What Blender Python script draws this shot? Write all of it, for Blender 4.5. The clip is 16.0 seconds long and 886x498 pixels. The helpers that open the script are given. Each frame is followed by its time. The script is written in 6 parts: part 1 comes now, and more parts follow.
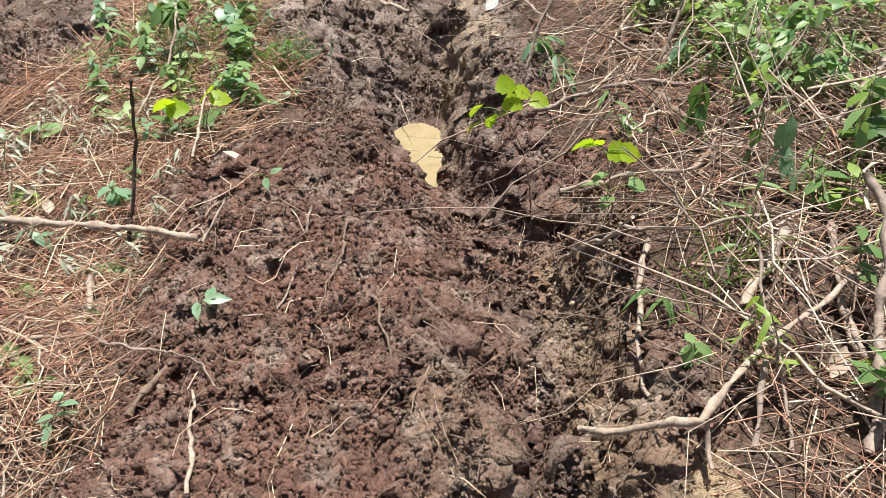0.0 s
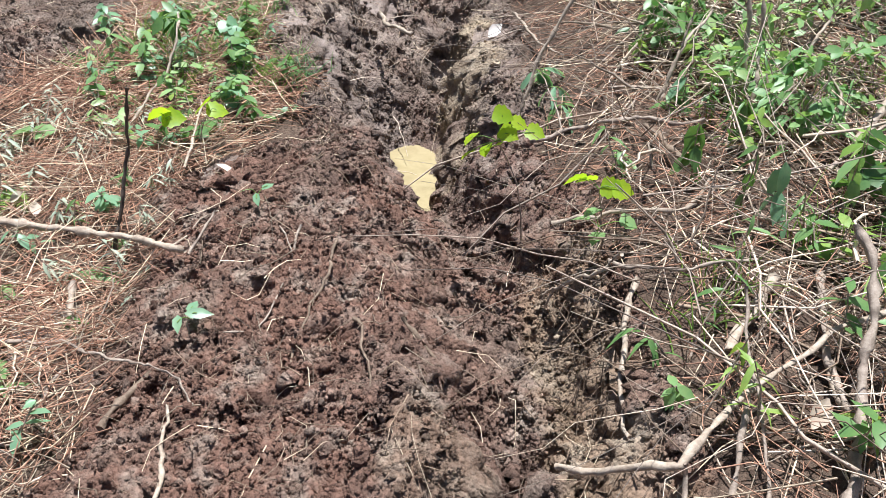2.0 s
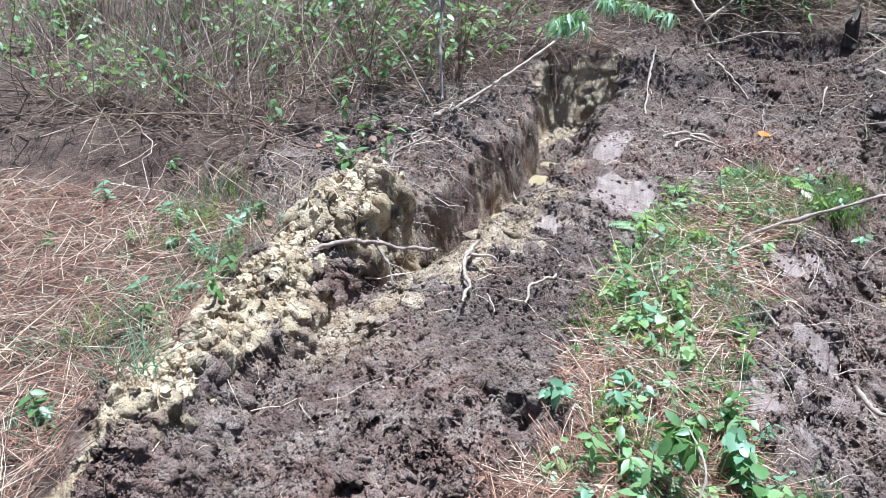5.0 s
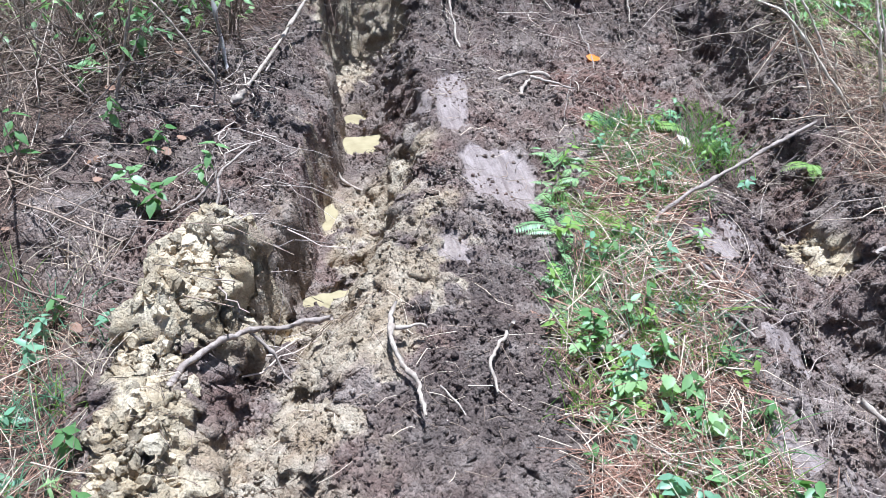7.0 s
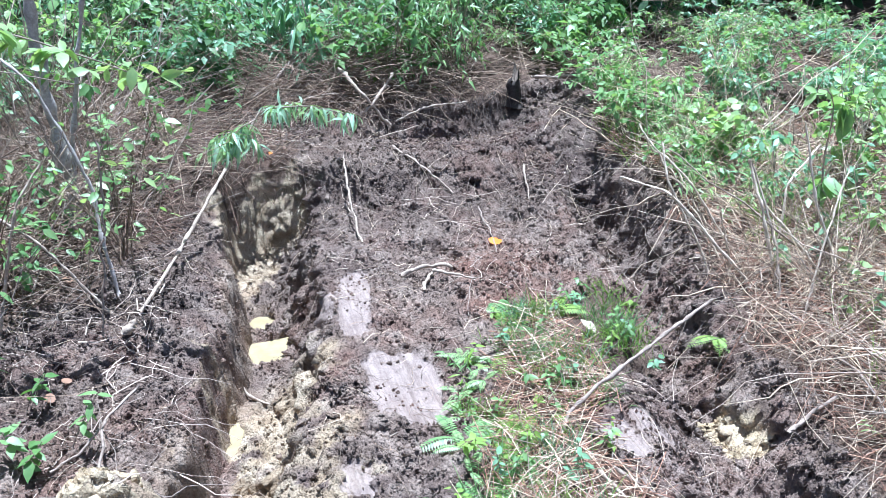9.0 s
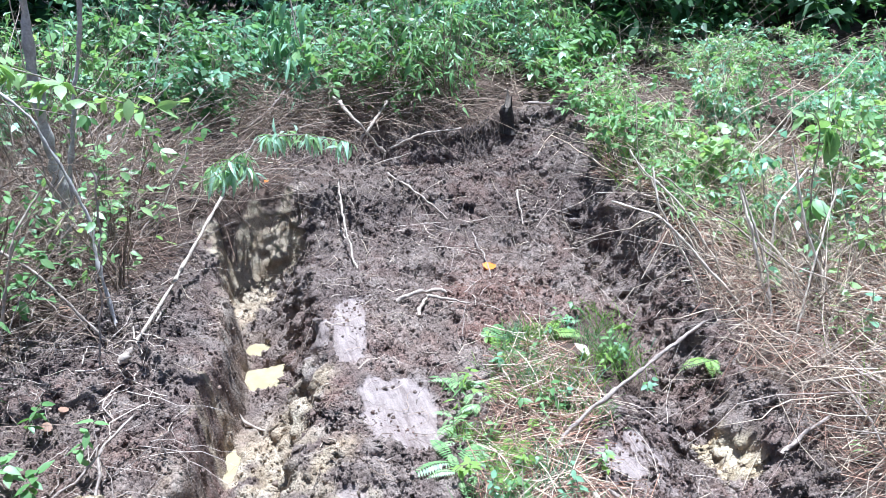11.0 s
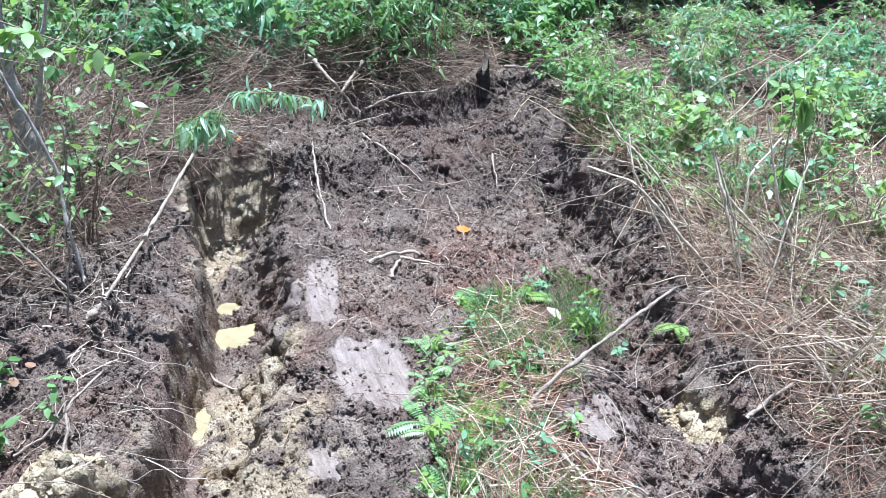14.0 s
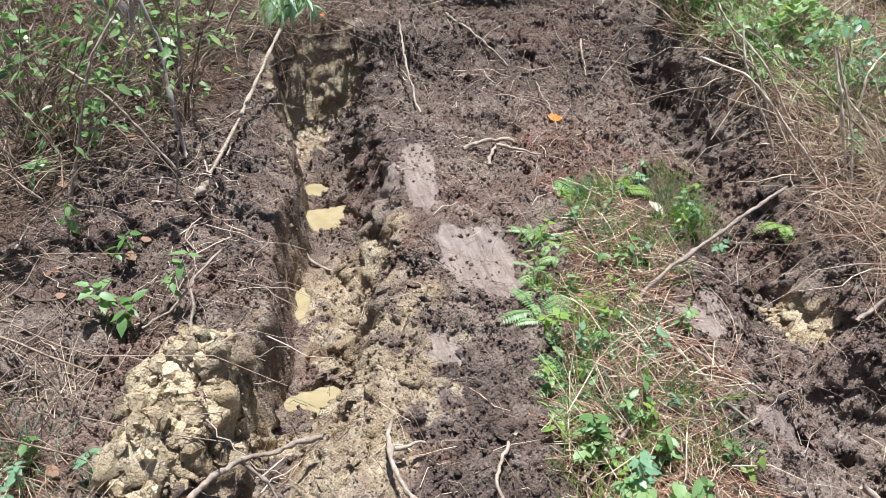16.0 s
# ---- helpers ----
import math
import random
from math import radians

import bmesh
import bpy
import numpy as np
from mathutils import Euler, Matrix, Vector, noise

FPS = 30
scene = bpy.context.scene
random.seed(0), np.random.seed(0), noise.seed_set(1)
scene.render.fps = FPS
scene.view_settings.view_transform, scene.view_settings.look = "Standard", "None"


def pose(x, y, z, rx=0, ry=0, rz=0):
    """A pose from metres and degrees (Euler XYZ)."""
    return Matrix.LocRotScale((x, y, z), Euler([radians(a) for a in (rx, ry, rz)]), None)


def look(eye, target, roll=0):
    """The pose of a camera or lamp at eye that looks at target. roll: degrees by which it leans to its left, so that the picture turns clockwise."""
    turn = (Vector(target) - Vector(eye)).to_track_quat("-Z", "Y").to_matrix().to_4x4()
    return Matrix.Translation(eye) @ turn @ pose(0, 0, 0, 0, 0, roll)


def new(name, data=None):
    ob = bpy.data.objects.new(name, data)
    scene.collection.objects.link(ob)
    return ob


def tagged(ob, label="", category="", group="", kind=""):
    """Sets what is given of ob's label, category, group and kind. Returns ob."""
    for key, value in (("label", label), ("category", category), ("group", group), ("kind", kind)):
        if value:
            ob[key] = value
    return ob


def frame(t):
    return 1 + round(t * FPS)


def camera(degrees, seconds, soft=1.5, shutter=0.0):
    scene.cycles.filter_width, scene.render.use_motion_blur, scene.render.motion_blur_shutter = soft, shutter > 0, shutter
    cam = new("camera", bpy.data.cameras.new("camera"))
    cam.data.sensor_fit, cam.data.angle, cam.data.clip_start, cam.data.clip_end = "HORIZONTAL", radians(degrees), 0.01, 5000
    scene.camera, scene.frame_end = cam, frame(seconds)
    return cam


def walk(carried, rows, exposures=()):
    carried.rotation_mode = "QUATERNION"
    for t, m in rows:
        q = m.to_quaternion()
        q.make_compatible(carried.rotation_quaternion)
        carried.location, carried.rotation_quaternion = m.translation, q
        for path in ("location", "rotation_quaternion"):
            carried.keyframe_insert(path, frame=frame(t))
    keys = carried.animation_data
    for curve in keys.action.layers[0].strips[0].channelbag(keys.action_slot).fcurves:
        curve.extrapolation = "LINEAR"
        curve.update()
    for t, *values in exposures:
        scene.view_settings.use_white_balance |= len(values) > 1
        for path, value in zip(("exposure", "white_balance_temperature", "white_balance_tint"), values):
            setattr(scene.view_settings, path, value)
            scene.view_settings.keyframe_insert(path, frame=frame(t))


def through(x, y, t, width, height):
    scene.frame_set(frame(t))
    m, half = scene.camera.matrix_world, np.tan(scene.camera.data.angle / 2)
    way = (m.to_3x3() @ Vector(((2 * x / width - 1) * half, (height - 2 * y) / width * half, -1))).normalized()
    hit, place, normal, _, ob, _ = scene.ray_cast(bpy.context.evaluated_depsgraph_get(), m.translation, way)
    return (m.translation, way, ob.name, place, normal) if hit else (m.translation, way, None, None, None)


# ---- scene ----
cam = camera(54.5, 16.0, 0.7)
PATH = [
    (0, (0.079, 0.06, 1.577), (0.034, 1.667, 0.386), -2.5),
    (0.5, (0.114, 0.091, 1.552), (0.103, 1.72, 0.392), -0.5),
    (1, (0.096, 0.077, 1.588), (0.092, 1.716, 0.442), 1.2),
    (1.5, (0.09, 0.078, 1.58), (0.059, 1.708, 0.422), 1.3),
    (2, (0.089, 0.081, 1.582), (0.063, 1.715, 0.43), 1.2),
    (2.5, (0.072, 0.09, 1.583), (0.063, 1.739, 0.451), 1.5),
    (3, (-0.021, 0.167, 1.622), (0.004, 1.866, 0.567), 2.0),
    (3.5, (-0.315, 0.355, 1.726), (-0.268, 2.133, 0.813), 1.5),
    (4, (-0.611, 0.543, 1.782), (-0.693, 2.35, 0.927), 2.1),
    (4.5, (-1.024, 0.909, 1.919), (-1.297, 2.711, 1.095), 2.5),
    (4.7, (-1.18, 0.981, 1.982), (-1.507, 2.765, 1.14), 2.6),
    (6.8, (-2.222, 2.112, 2.113), (-1.938, 3.718, 0.955), 2.5),
    (7, (-2.282, 2.284, 2.193), (-1.872, 3.872, 1.048), 4.1),
    (7.5, (-2.253, 2.459, 2.346), (-1.849, 4.116, 1.302), 0.5),
    (8, (-2.16, 2.505, 2.413), (-1.72, 4.208, 1.461), 0.6),
    (8.5, (-2.079, 2.486, 2.432), (-1.561, 4.194, 1.53), 0.9),
    (9, (-2.042, 2.468, 2.439), (-1.477, 4.179, 1.57), 0.6),
    (9.5, (-2.036, 2.451, 2.455), (-1.467, 4.176, 1.617), -0.1),
    (12, (-2.038, 2.425, 2.461), (-1.461, 4.165, 1.659), 0.3),
    (12.5, (-2.083, 2.443, 2.471), (-1.562, 4.206, 1.683), 0.9),
    (13, (-2.11, 2.445, 2.458), (-1.614, 4.205, 1.646), 1.5),
    (13.5, (-2.079, 2.446, 2.461), (-1.522, 4.18, 1.635), 1.6),
    (14, (-2.044, 2.435, 2.439), (-1.415, 4.113, 1.551), 2.1),
    (14.5, (-2.048, 2.437, 2.346), (-1.422, 4.013, 1.286), 3.3),
    (15, (-2.012, 2.422, 2.337), (-1.479, 3.978, 1.199), 2.0),
    (15.5, (-2.063, 2.437, 2.316), (-1.653, 4.023, 1.169), 1.2),
    (16, (-2.4, 2.599, 2.412), (-1.851, 4.163, 1.292), 3.7),
]
EXPOSURES = [(0.0, 0.75, 6520, 11), (1.0, 0.81, 6070, 9), (3.0, 0.97, 5870, 7), (4.0, 1.05, 5720, 8), (4.5, 1.05, 5200, 7), (7.0, 1.01, 5000, 8), (9.0, 1.38, 4920, 7), (13.0, 1.39, 4960, 8), (14.0, 1.21, 4990, 5), (15.0, 0.81, 5620, 7), (15.5, 0.73, 5750, 8), (16.0, 0.77, 5830, 8)]
walk(cam, [(t, look(eye, target, roll)) for t, eye, target, roll in PATH], EXPOSURES)

# ---- light: a high sun through broken cloud, from ahead and a little to the right ----
SUN_AZ, SUN_EL = 14.0, 78.0      # degrees from +y towards +x, and above the horizon
world = bpy.data.worlds.new("sky")
scene.world = world
world.use_nodes = True
wn = world.node_tree.nodes
sky = wn.new("ShaderNodeTexSky")
sky.sky_type, sky.sun_disc = "NISHITA", False
sky.sun_elevation, sky.sun_rotation = radians(SUN_EL), radians(SUN_AZ)
sky.air_density, sky.dust_density = 1.0, 2.0
wn["Background"].inputs["Strength"].default_value = 0.05
world.node_tree.links.new(sky.outputs["Color"], wn["Background"].inputs["Color"])
sun_data = bpy.data.lights.new("sun", "SUN")
sun_data.energy, sun_data.angle, sun_data.color = 5.0, radians(0.6), (1.0, 0.965, 0.91)
sun = new("sun", sun_data)
to_sun = Vector((math.sin(radians(SUN_AZ)) * math.cos(radians(SUN_EL)), math.cos(radians(SUN_AZ)) * math.cos(radians(SUN_EL)), math.sin(radians(SUN_EL))))
sun.matrix_world = look(to_sun * 30, (0, 0, 0))

# ---- materials ----
def material(name):
    m = bpy.data.materials.new(name)
    m.use_nodes = True
    return m, m.node_tree.nodes, m.node_tree.links, m.node_tree.nodes["Principled BSDF"]


def put(nodes, kind, **inputs):
    n = nodes.new(kind)
    for key, v in inputs.items():
        n.inputs[key.replace("_", " ")].default_value = v
    return n


def mixer(nodes, links, factor, a, b, mode="MIX"):
    n = nodes.new("ShaderNodeMix")
    n.data_type, n.blend_type = "RGBA", mode
    for sock, v in ((n.inputs[0], factor), (n.inputs[6], a), (n.inputs[7], b)):
        if isinstance(v, bpy.types.NodeSocket):
            links.new(v, sock)
        else:
            sock.default_value = v if not isinstance(v, tuple) else (*v[:3], 1)
    return n.outputs[2]


def curve(nodes, links, source, a, b, lo=0.0, hi=1.0):
    n = nodes.new("ShaderNodeMapRange")
    links.new(source, n.inputs[0])
    for k, v in zip((1, 2, 3, 4), (a, b, lo, hi)):
        n.inputs[k].default_value = v
    return n.outputs[0]


def grain(nodes, links, scale, detail=4.0, rough=0.6, stretch=None):
    geo = nodes.new("ShaderNodeNewGeometry")
    n = put(nodes, "ShaderNodeTexNoise", Scale=scale, Detail=detail, Roughness=rough)
    if stretch:
        mp = nodes.new("ShaderNodeMapping")
        mp.inputs["Scale"].default_value = stretch
        links.new(geo.outputs["Position"], mp.inputs["Vector"])
        links.new(mp.outputs[0], n.inputs["Vector"])
    else:
        links.new(geo.outputs["Position"], n.inputs["Vector"])
    return n.outputs["Fac"]


def soil_material():
    m, nodes, links, bsdf = material("soil")
    zone = nodes.new("ShaderNodeAttribute")
    zone.attribute_name = "zone"
    split = nodes.new("ShaderNodeSeparateColor")
    links.new(zone.outputs["Color"], split.inputs[0])
    clay, cover, slick = split.outputs
    wide, mid, fine = grain(nodes, links, 1.6, 3), grain(nodes, links, 9, 5), grain(nodes, links, 90, 4, .7)
    c = mixer(nodes, links, zone.outputs["Alpha"], mixer(nodes, links, curve(nodes, links, wide, .38, .62), SOIL_DARK, (.215, .158, .125)), SOIL_RED)
    c = mixer(nodes, links, curve(nodes, links, mid, .5, .72), c, SOIL_GREY)
    c = mixer(nodes, links, curve(nodes, links, grain(nodes, links, 3.2, 5, .65), .55, .72, 0, .65), c, SOIL_GREY)
    c = mixer(nodes, links, curve(nodes, links, mid, .48, .28, 0, .5), c, (.075, .050, .038))
    c = mixer(nodes, links, curve(nodes, links, clay, 0, -1, 0, .75), c, (.085, .062, .052))
    yel = mixer(nodes, links, curve(nodes, links, mid, .35, .65), CLAY, CLAY_PALE)
    yel = mixer(nodes, links, curve(nodes, links, grain(nodes, links, 17, 6, .7), .56, .70, 0, .7), yel, (.15, .105, .07))
    c = mixer(nodes, links, clay, c, yel)
    duff = mixer(nodes, links, curve(nodes, links, mid, .35, .65), (.07, .046, .034), (.15, .10, .072))
    c = mixer(nodes, links, cover, c, duff)
    # smeared clay: pale pinkish grey, lightened to carry its wet sheen in the colour
    pale = mixer(nodes, links, curve(nodes, links, grain(nodes, links, 30, 6, .75, (1, .12, 1)), .38, .62), (.150, .112, .096), (.295, .236, .207))
    c = mixer(nodes, links, curve(nodes, links, slick, 0, 1, 0, .85), c, pale)
    c = mixer(nodes, links, .55, c, mixer(nodes, links, curve(nodes, links, fine, .3, .7), (.45, .45, .45), (1.0, 1.0, 1.0)), "MULTIPLY")
    each = nodes.new("ShaderNodeNewGeometry")
    tone = curve(nodes, links, each.outputs["Random Per Island"], 0, 1, .75, 1.95)
    grey = nodes.new("ShaderNodeCombineColor")
    for k in range(3):
        links.new(tone, grey.inputs[k])
    c = mixer(nodes, links, 1.0, c, grey.outputs[0], "MULTIPLY")
    links.new(c, bsdf.inputs["Base Color"])
    r = curve(nodes, links, mid, .3, .7, 1.0, .72)
    rr = nodes.new("ShaderNodeMath")
    rr.operation, rr.use_clamp = "SUBTRACT", True
    sl = curve(nodes, links, slick, 0, 1, 0, .38)
    links.new(r, rr.inputs[0]), links.new(sl, rr.inputs[1])
    links.new(rr.outputs[0], bsdf.inputs["Roughness"])
    geo = nodes.new("ShaderNodeNewGeometry")
    crumbs = put(nodes, "ShaderNodeTexVoronoi", Scale=95.0, Randomness=1.0)
    twist = put(nodes, "ShaderNodeTexNoise", Scale=48.0, Detail=4.0, Roughness=.7)
    shift = nodes.new("ShaderNodeVectorMath")
    shift.operation = "MULTIPLY_ADD"
    shift.inputs[1].default_value = (.016, .016, .016)
    links.new(geo.outputs["Position"], twist.inputs["Vector"])
    links.new(twist.outputs["Color"], shift.inputs[0]), links.new(geo.outputs["Position"], shift.inputs[2])
    links.new(shift.outputs[0], crumbs.inputs["Vector"])
    b1, b2 = put(nodes, "ShaderNodeBump", Strength=1.0, Distance=.014), put(nodes, "ShaderNodeBump", Strength=.9, Distance=.009)
    hide = nodes.new("ShaderNodeMath")
    hide.operation = "MULTIPLY"
    links.new(curve(nodes, links, crumbs.outputs["Distance"], 0, .7, 1, 0), hide.inputs[0])
    links.new(curve(nodes, links, slick, 0, 1, 1, .1), hide.inputs[1])
    plain = nodes.new("ShaderNodeMath")
    plain.operation = "MULTIPLY"
    links.new(hide.outputs[0], plain.inputs[0]), links.new(curve(nodes, links, clay, 0, 1, 1, .3), plain.inputs[1])
    links.new(plain.outputs[0], b1.inputs["Height"])
    links.new(grain(nodes, links, 70, 8, .78), b2.inputs["Height"])
    links.new(b1.outputs[0], b2.inputs["Normal"])
    links.new(b2.outputs[0], bsdf.inputs["Normal"])
    bsdf.inputs["Specular IOR Level"].default_value = .3
    return m


def wood_material(name, light, dark, rough=.75, per_piece=True):
    """Bark, twigs and straw: streaks along, and each piece a tone of its own."""
    m, nodes, links, bsdf = material(name)
    fine = grain(nodes, links, 60, 4, .7)
    c = mixer(nodes, links, curve(nodes, links, fine, .35, .65), dark, light)
    c = mixer(nodes, links, curve(nodes, links, grain(nodes, links, 17, 5, .7), .48, .66, 0, .6), c, (dark[0] * .55, dark[1] * .5, dark[2] * .48))
    if per_piece:
        geo = nodes.new("ShaderNodeNewGeometry")
        tone = nodes.new("ShaderNodeValToRGB")
        tone.color_ramp.elements[0].color, tone.color_ramp.elements[1].color = (.40, .38, .37, 1), (1.5, 1.45, 1.38, 1)
        links.new(geo.outputs["Random Per Island"], tone.inputs[0])
        c = mixer(nodes, links, 1.0, c, tone.outputs[0], "MULTIPLY")
    links.new(c, bsdf.inputs["Base Color"])
    bsdf.inputs["Roughness"].default_value = rough
    bump = put(nodes, "ShaderNodeBump", Strength=.8, Distance=.004)
    links.new(fine, bump.inputs["Height"])
    links.new(bump.outputs[0], bsdf.inputs["Normal"])
    return m


def leaf_material(name, light, dark, through=.45, gloss=.42, by_object=False):
    """Leaves: light passes through the blade."""
    m, nodes, links, bsdf = material(name)
    geo = nodes.new("ShaderNodeNewGeometry")
    info = nodes.new("ShaderNodeObjectInfo")
    pick = info.outputs["Random"] if by_object else geo.outputs["Random Per Island"]
    c = mixer(nodes, links, pick, dark, light)
    c = mixer(nodes, links, curve(nodes, links, grain(nodes, links, 45, 3), .35, .7, 0, .35), c, (light[0] * 1.3, light[1] * 1.05, light[2]))
    links.new(c, bsdf.inputs["Base Color"])
    bsdf.inputs["Roughness"].default_value = gloss
    lit = nodes.new("ShaderNodeBsdfTranslucent")
    links.new(mixer(nodes, links, 1.0, c, (1.3, 1.3, .7), "MULTIPLY"), lit.inputs["Color"])
    mix = nodes.new("ShaderNodeMixShader")
    mix.inputs[0].default_value = through
    links.new(bsdf.outputs[0], mix.inputs[1]), links.new(lit.outputs[0], mix.inputs[2])
    links.new(mix.outputs[0], nodes["Material Output"].inputs["Surface"])
    return m


def water_material():
    m, nodes, links, bsdf = material("muddy_water")
    c = mixer(nodes, links, curve(nodes, links, grain(nodes, links, 14, 3), .35, .65), (.30, .24, .135), (.36, .295, .17))
    links.new(c, bsdf.inputs["Base Color"])
    bsdf.inputs["Roughness"].default_value = .12
    bsdf.inputs["Specular IOR Level"].default_value = .3
    bump = put(nodes, "ShaderNodeBump", Strength=.06, Distance=.002)
    links.new(grain(nodes, links, 30, 2), bump.inputs["Height"])
    links.new(bump.outputs[0], bsdf.inputs["Normal"])
    return m


SOIL_DARK, SOIL_RED, SOIL_GREY = (.150, .108, .090), (.200, .110, .080), (.33, .26, .21)
CLAY, CLAY_PALE = (.37, .275, .16), (.54, .44, .295)
SOIL = soil_material()
STRAW = wood_material("pine_straw", (.52, .31, .215), (.28, .145, .095))
DUSKY_STRAW = wood_material("old_needles", (.33, .22, .165), (.14, .085, .062))
DRY_GRASS = wood_material("dry_grass", (.80, .67, .51), (.54, .43, .32))
TWIG = wood_material("dead_twig", (.56, .47, .40), (.33, .26, .21))
PALE_TWIG = wood_material("pale_stick", (.68, .58, .48), (.45, .36, .28))
ROTTEN = wood_material("rotten_wood", (.07, .055, .045), (.03, .024, .02), .9, False)
DARK_TWIG = wood_material("dark_stick", (.17, .13, .105), (.08, .06, .05))
ROOT = wood_material("root", (.36, .27, .2), (.17, .12, .085))
BARK = wood_material("bark", (.20, .17, .14), (.09, .07, .055), .9)
BLEACHED = wood_material("bleached_stalk", (.82, .69, .55), (.58, .47, .36), .75, False)
GREY_BARK = wood_material("grey_bark", (.56, .50, .46), (.36, .31, .28), .85, False)
LIME = leaf_material("lime_leaf", (.40, .56, .03), (.28, .46, .02), .55, .4, True)
GREEN = leaf_material("green_leaf", (.16, .29, .09), (.06, .15, .05), .35)
BRIGHT = leaf_material("bright_leaf", (.27, .42, .17), (.11, .25, .09), .38)
# a lighter leaf green, with the sun on the leaves put into the colour
SUNNY = leaf_material("sunny_leaf", (.38, .52, .23), (.17, .33, .13), .4)
COOL = leaf_material("cool_leaf", (.27, .45, .28), (.11, .25, .14), .4, .35)
MINT = leaf_material("wilted_leaf", (.42, .58, .42), (.24, .42, .28), .35, .4)
# a darker leaf green, with the shade of the wood in its colour
SHADED_GREEN = leaf_material("shaded_leaf", (.08, .17, .06), (.03, .075, .03), .4)
GRASS = leaf_material("grass_blade", (.30, .44, .10), (.15, .27, .06), .4)
DEAD_LEAF = leaf_material("dead_leaf", (.36, .22, .14), (.20, .11, .07), .25, .7)
ORANGE = leaf_material("orange_leaf", (.80, .26, .03), (.75, .22, .02), .35, .5)
PALE = leaf_material("pale_leaf", (.60, .52, .42), (.45, .36, .28), .15, .6)
WHITE = leaf_material("bleached_leaf", (.82, .80, .78), (.74, .70, .68), .15, .6)
SAGE = leaf_material("sage_leaf", (.42, .48, .38), (.26, .32, .24), .2, .6)
WATER = water_material()

# ---- lie of the land: plain arithmetic, heights in metres ----
def ramp(v, a, b):
    """0 below a, 1 above b, smooth between."""
    u = np.clip((v - a) / (b - a), 0, 1)
    return u * u * (3 - 2 * u)


def along(y, *pairs):
    """A line across the plan: the value at y, from pairs of (y, value)."""
    ys, vs = zip(*pairs)
    return np.interp(y, ys, vs)


def rnd(i, j, k):
    """A repeatable random number for each whole-number cell."""
    h = (i.astype(np.int64) * 374761393 + j.astype(np.int64) * 668265263 + k * 2147483647) & 0xFFFFFFFF
    h = ((h ^ (h >> 13)) * 1274126177) & 0xFFFFFFFF
    h = ((h ^ (h >> 15)) * 2246822519) & 0xFFFFFFFF
    return ((h ^ (h >> 16)) & 0xFFFFFF) / float(0xFFFFFF)


def value(x, y, size, k=0):
    """Smooth noise from -1 to 1 with bumps of about that size."""
    u, v = x / size, y / size
    i, j = np.floor(u), np.floor(v)
    a, b = u - i, v - j
    a, b = a * a * (3 - 2 * a), b * b * (3 - 2 * b)
    z = (rnd(i, j, k) * (1 - a) + rnd(i + 1, j, k) * a) * (1 - b) + (rnd(i, j + 1, k) * (1 - a) + rnd(i + 1, j + 1, k) * a) * b
    return z * 2 - 1


def lumps(x, y, size, k=0):
    """Round clods of about that size, from 0 in the cracks to 1 on top."""
    u, v = x / size, y / size
    i, j = np.floor(u), np.floor(v)
    best = np.full(np.shape(u), 9.0)
    for di in (-1, 0, 1):
        for dj in (-1, 0, 1):
            p, q = i + di, j + dj
            r = 0.55 + 0.6 * rnd(p, q, k + 3)
            d = ((p + rnd(p, q, k + 1) - u) ** 2 + (q + rnd(p, q, k + 2) - v) ** 2) / (r * r)
            best = np.minimum(best, d)
    return np.clip(1 - best * 1.3, 0, 1) ** 0.6


def rut_lines(y):
    """The right rut: left rim, floor, foot of the right wall, right rim, and the floor's height."""
    left = along(y, (0, .15), (1.2, .05), (1.64, -.08), (2.06, -.17), (2.47, -.28), (2.9, -.36), (3.2, -.44), (3.6, -.68), (3.9, -.70), (4.2, -.64), (4.5, -.52), (5.1, -.42), (5.7, -.05), (6.5, .15), (7.4, .3))
    mid = along(y, (0, .3), (1.57, .28), (2.06, .27), (2.33, .19), (2.6, .05), (2.9, -.07), (3.3, -.11), (3.6, -.15), (4.1, -.17), (4.5, -.02), (5.2, .12), (6.2, .32), (7.1, .5))
    right = along(y, (0, .52), (1.26, .54), (1.8, .53), (2.2, .45), (2.6, .35), (3.0, .29), (3.5, .26), (4.0, .24), (4.56, .26), (5.2, .4), (6.0, .58), (6.6, .72), (7.3, .82))
    floor = along(y, (0, 0), (1.6, -.02), (2.2, -.06), (2.6, -.17), (2.9, -.29), (3.1, -.37), (3.5, -.37), (3.75, -.24), (4.1, -.13), (4.5, -.03), (5.2, .0), (6.2, .06), (7.1, .14), (7.5, .4))
    return left, mid, right, floor


def trench_lines(y):
    """The left trench: its steep left wall, where its right slope ends, and the floor's height."""
    wall = along(y, (0, -2.85), (2.2, -2.70), (3.0, -2.62), (3.5, -2.58), (4.2, -2.55), (4.6, -2.42), (4.9, -2.31), (5.3, -2.20), (5.77, -2.05), (6.0, -1.99), (6.5, -1.89), (7.2, -1.83), (7.9, -1.76))
    edge = along(y, (0, -2.2), (2.9, -2.08), (3.4, -2.02), (4.1, -2.05), (4.7, -1.95), (5.2, -1.76), (5.7, -1.58), (6.3, -1.44), (6.9, -1.36), (7.4, -1.26), (7.9, -1.15))
    floor = along(y, (0, .1), (3.0, .05), (4.4, .0), (4.9, -.11), (5.3, -.165), (5.9, -.165), (6.75, -.165), (7.0, -.14), (7.3, -.11), (7.75, -.10), (7.9, -.05))
    return wall, edge, floor


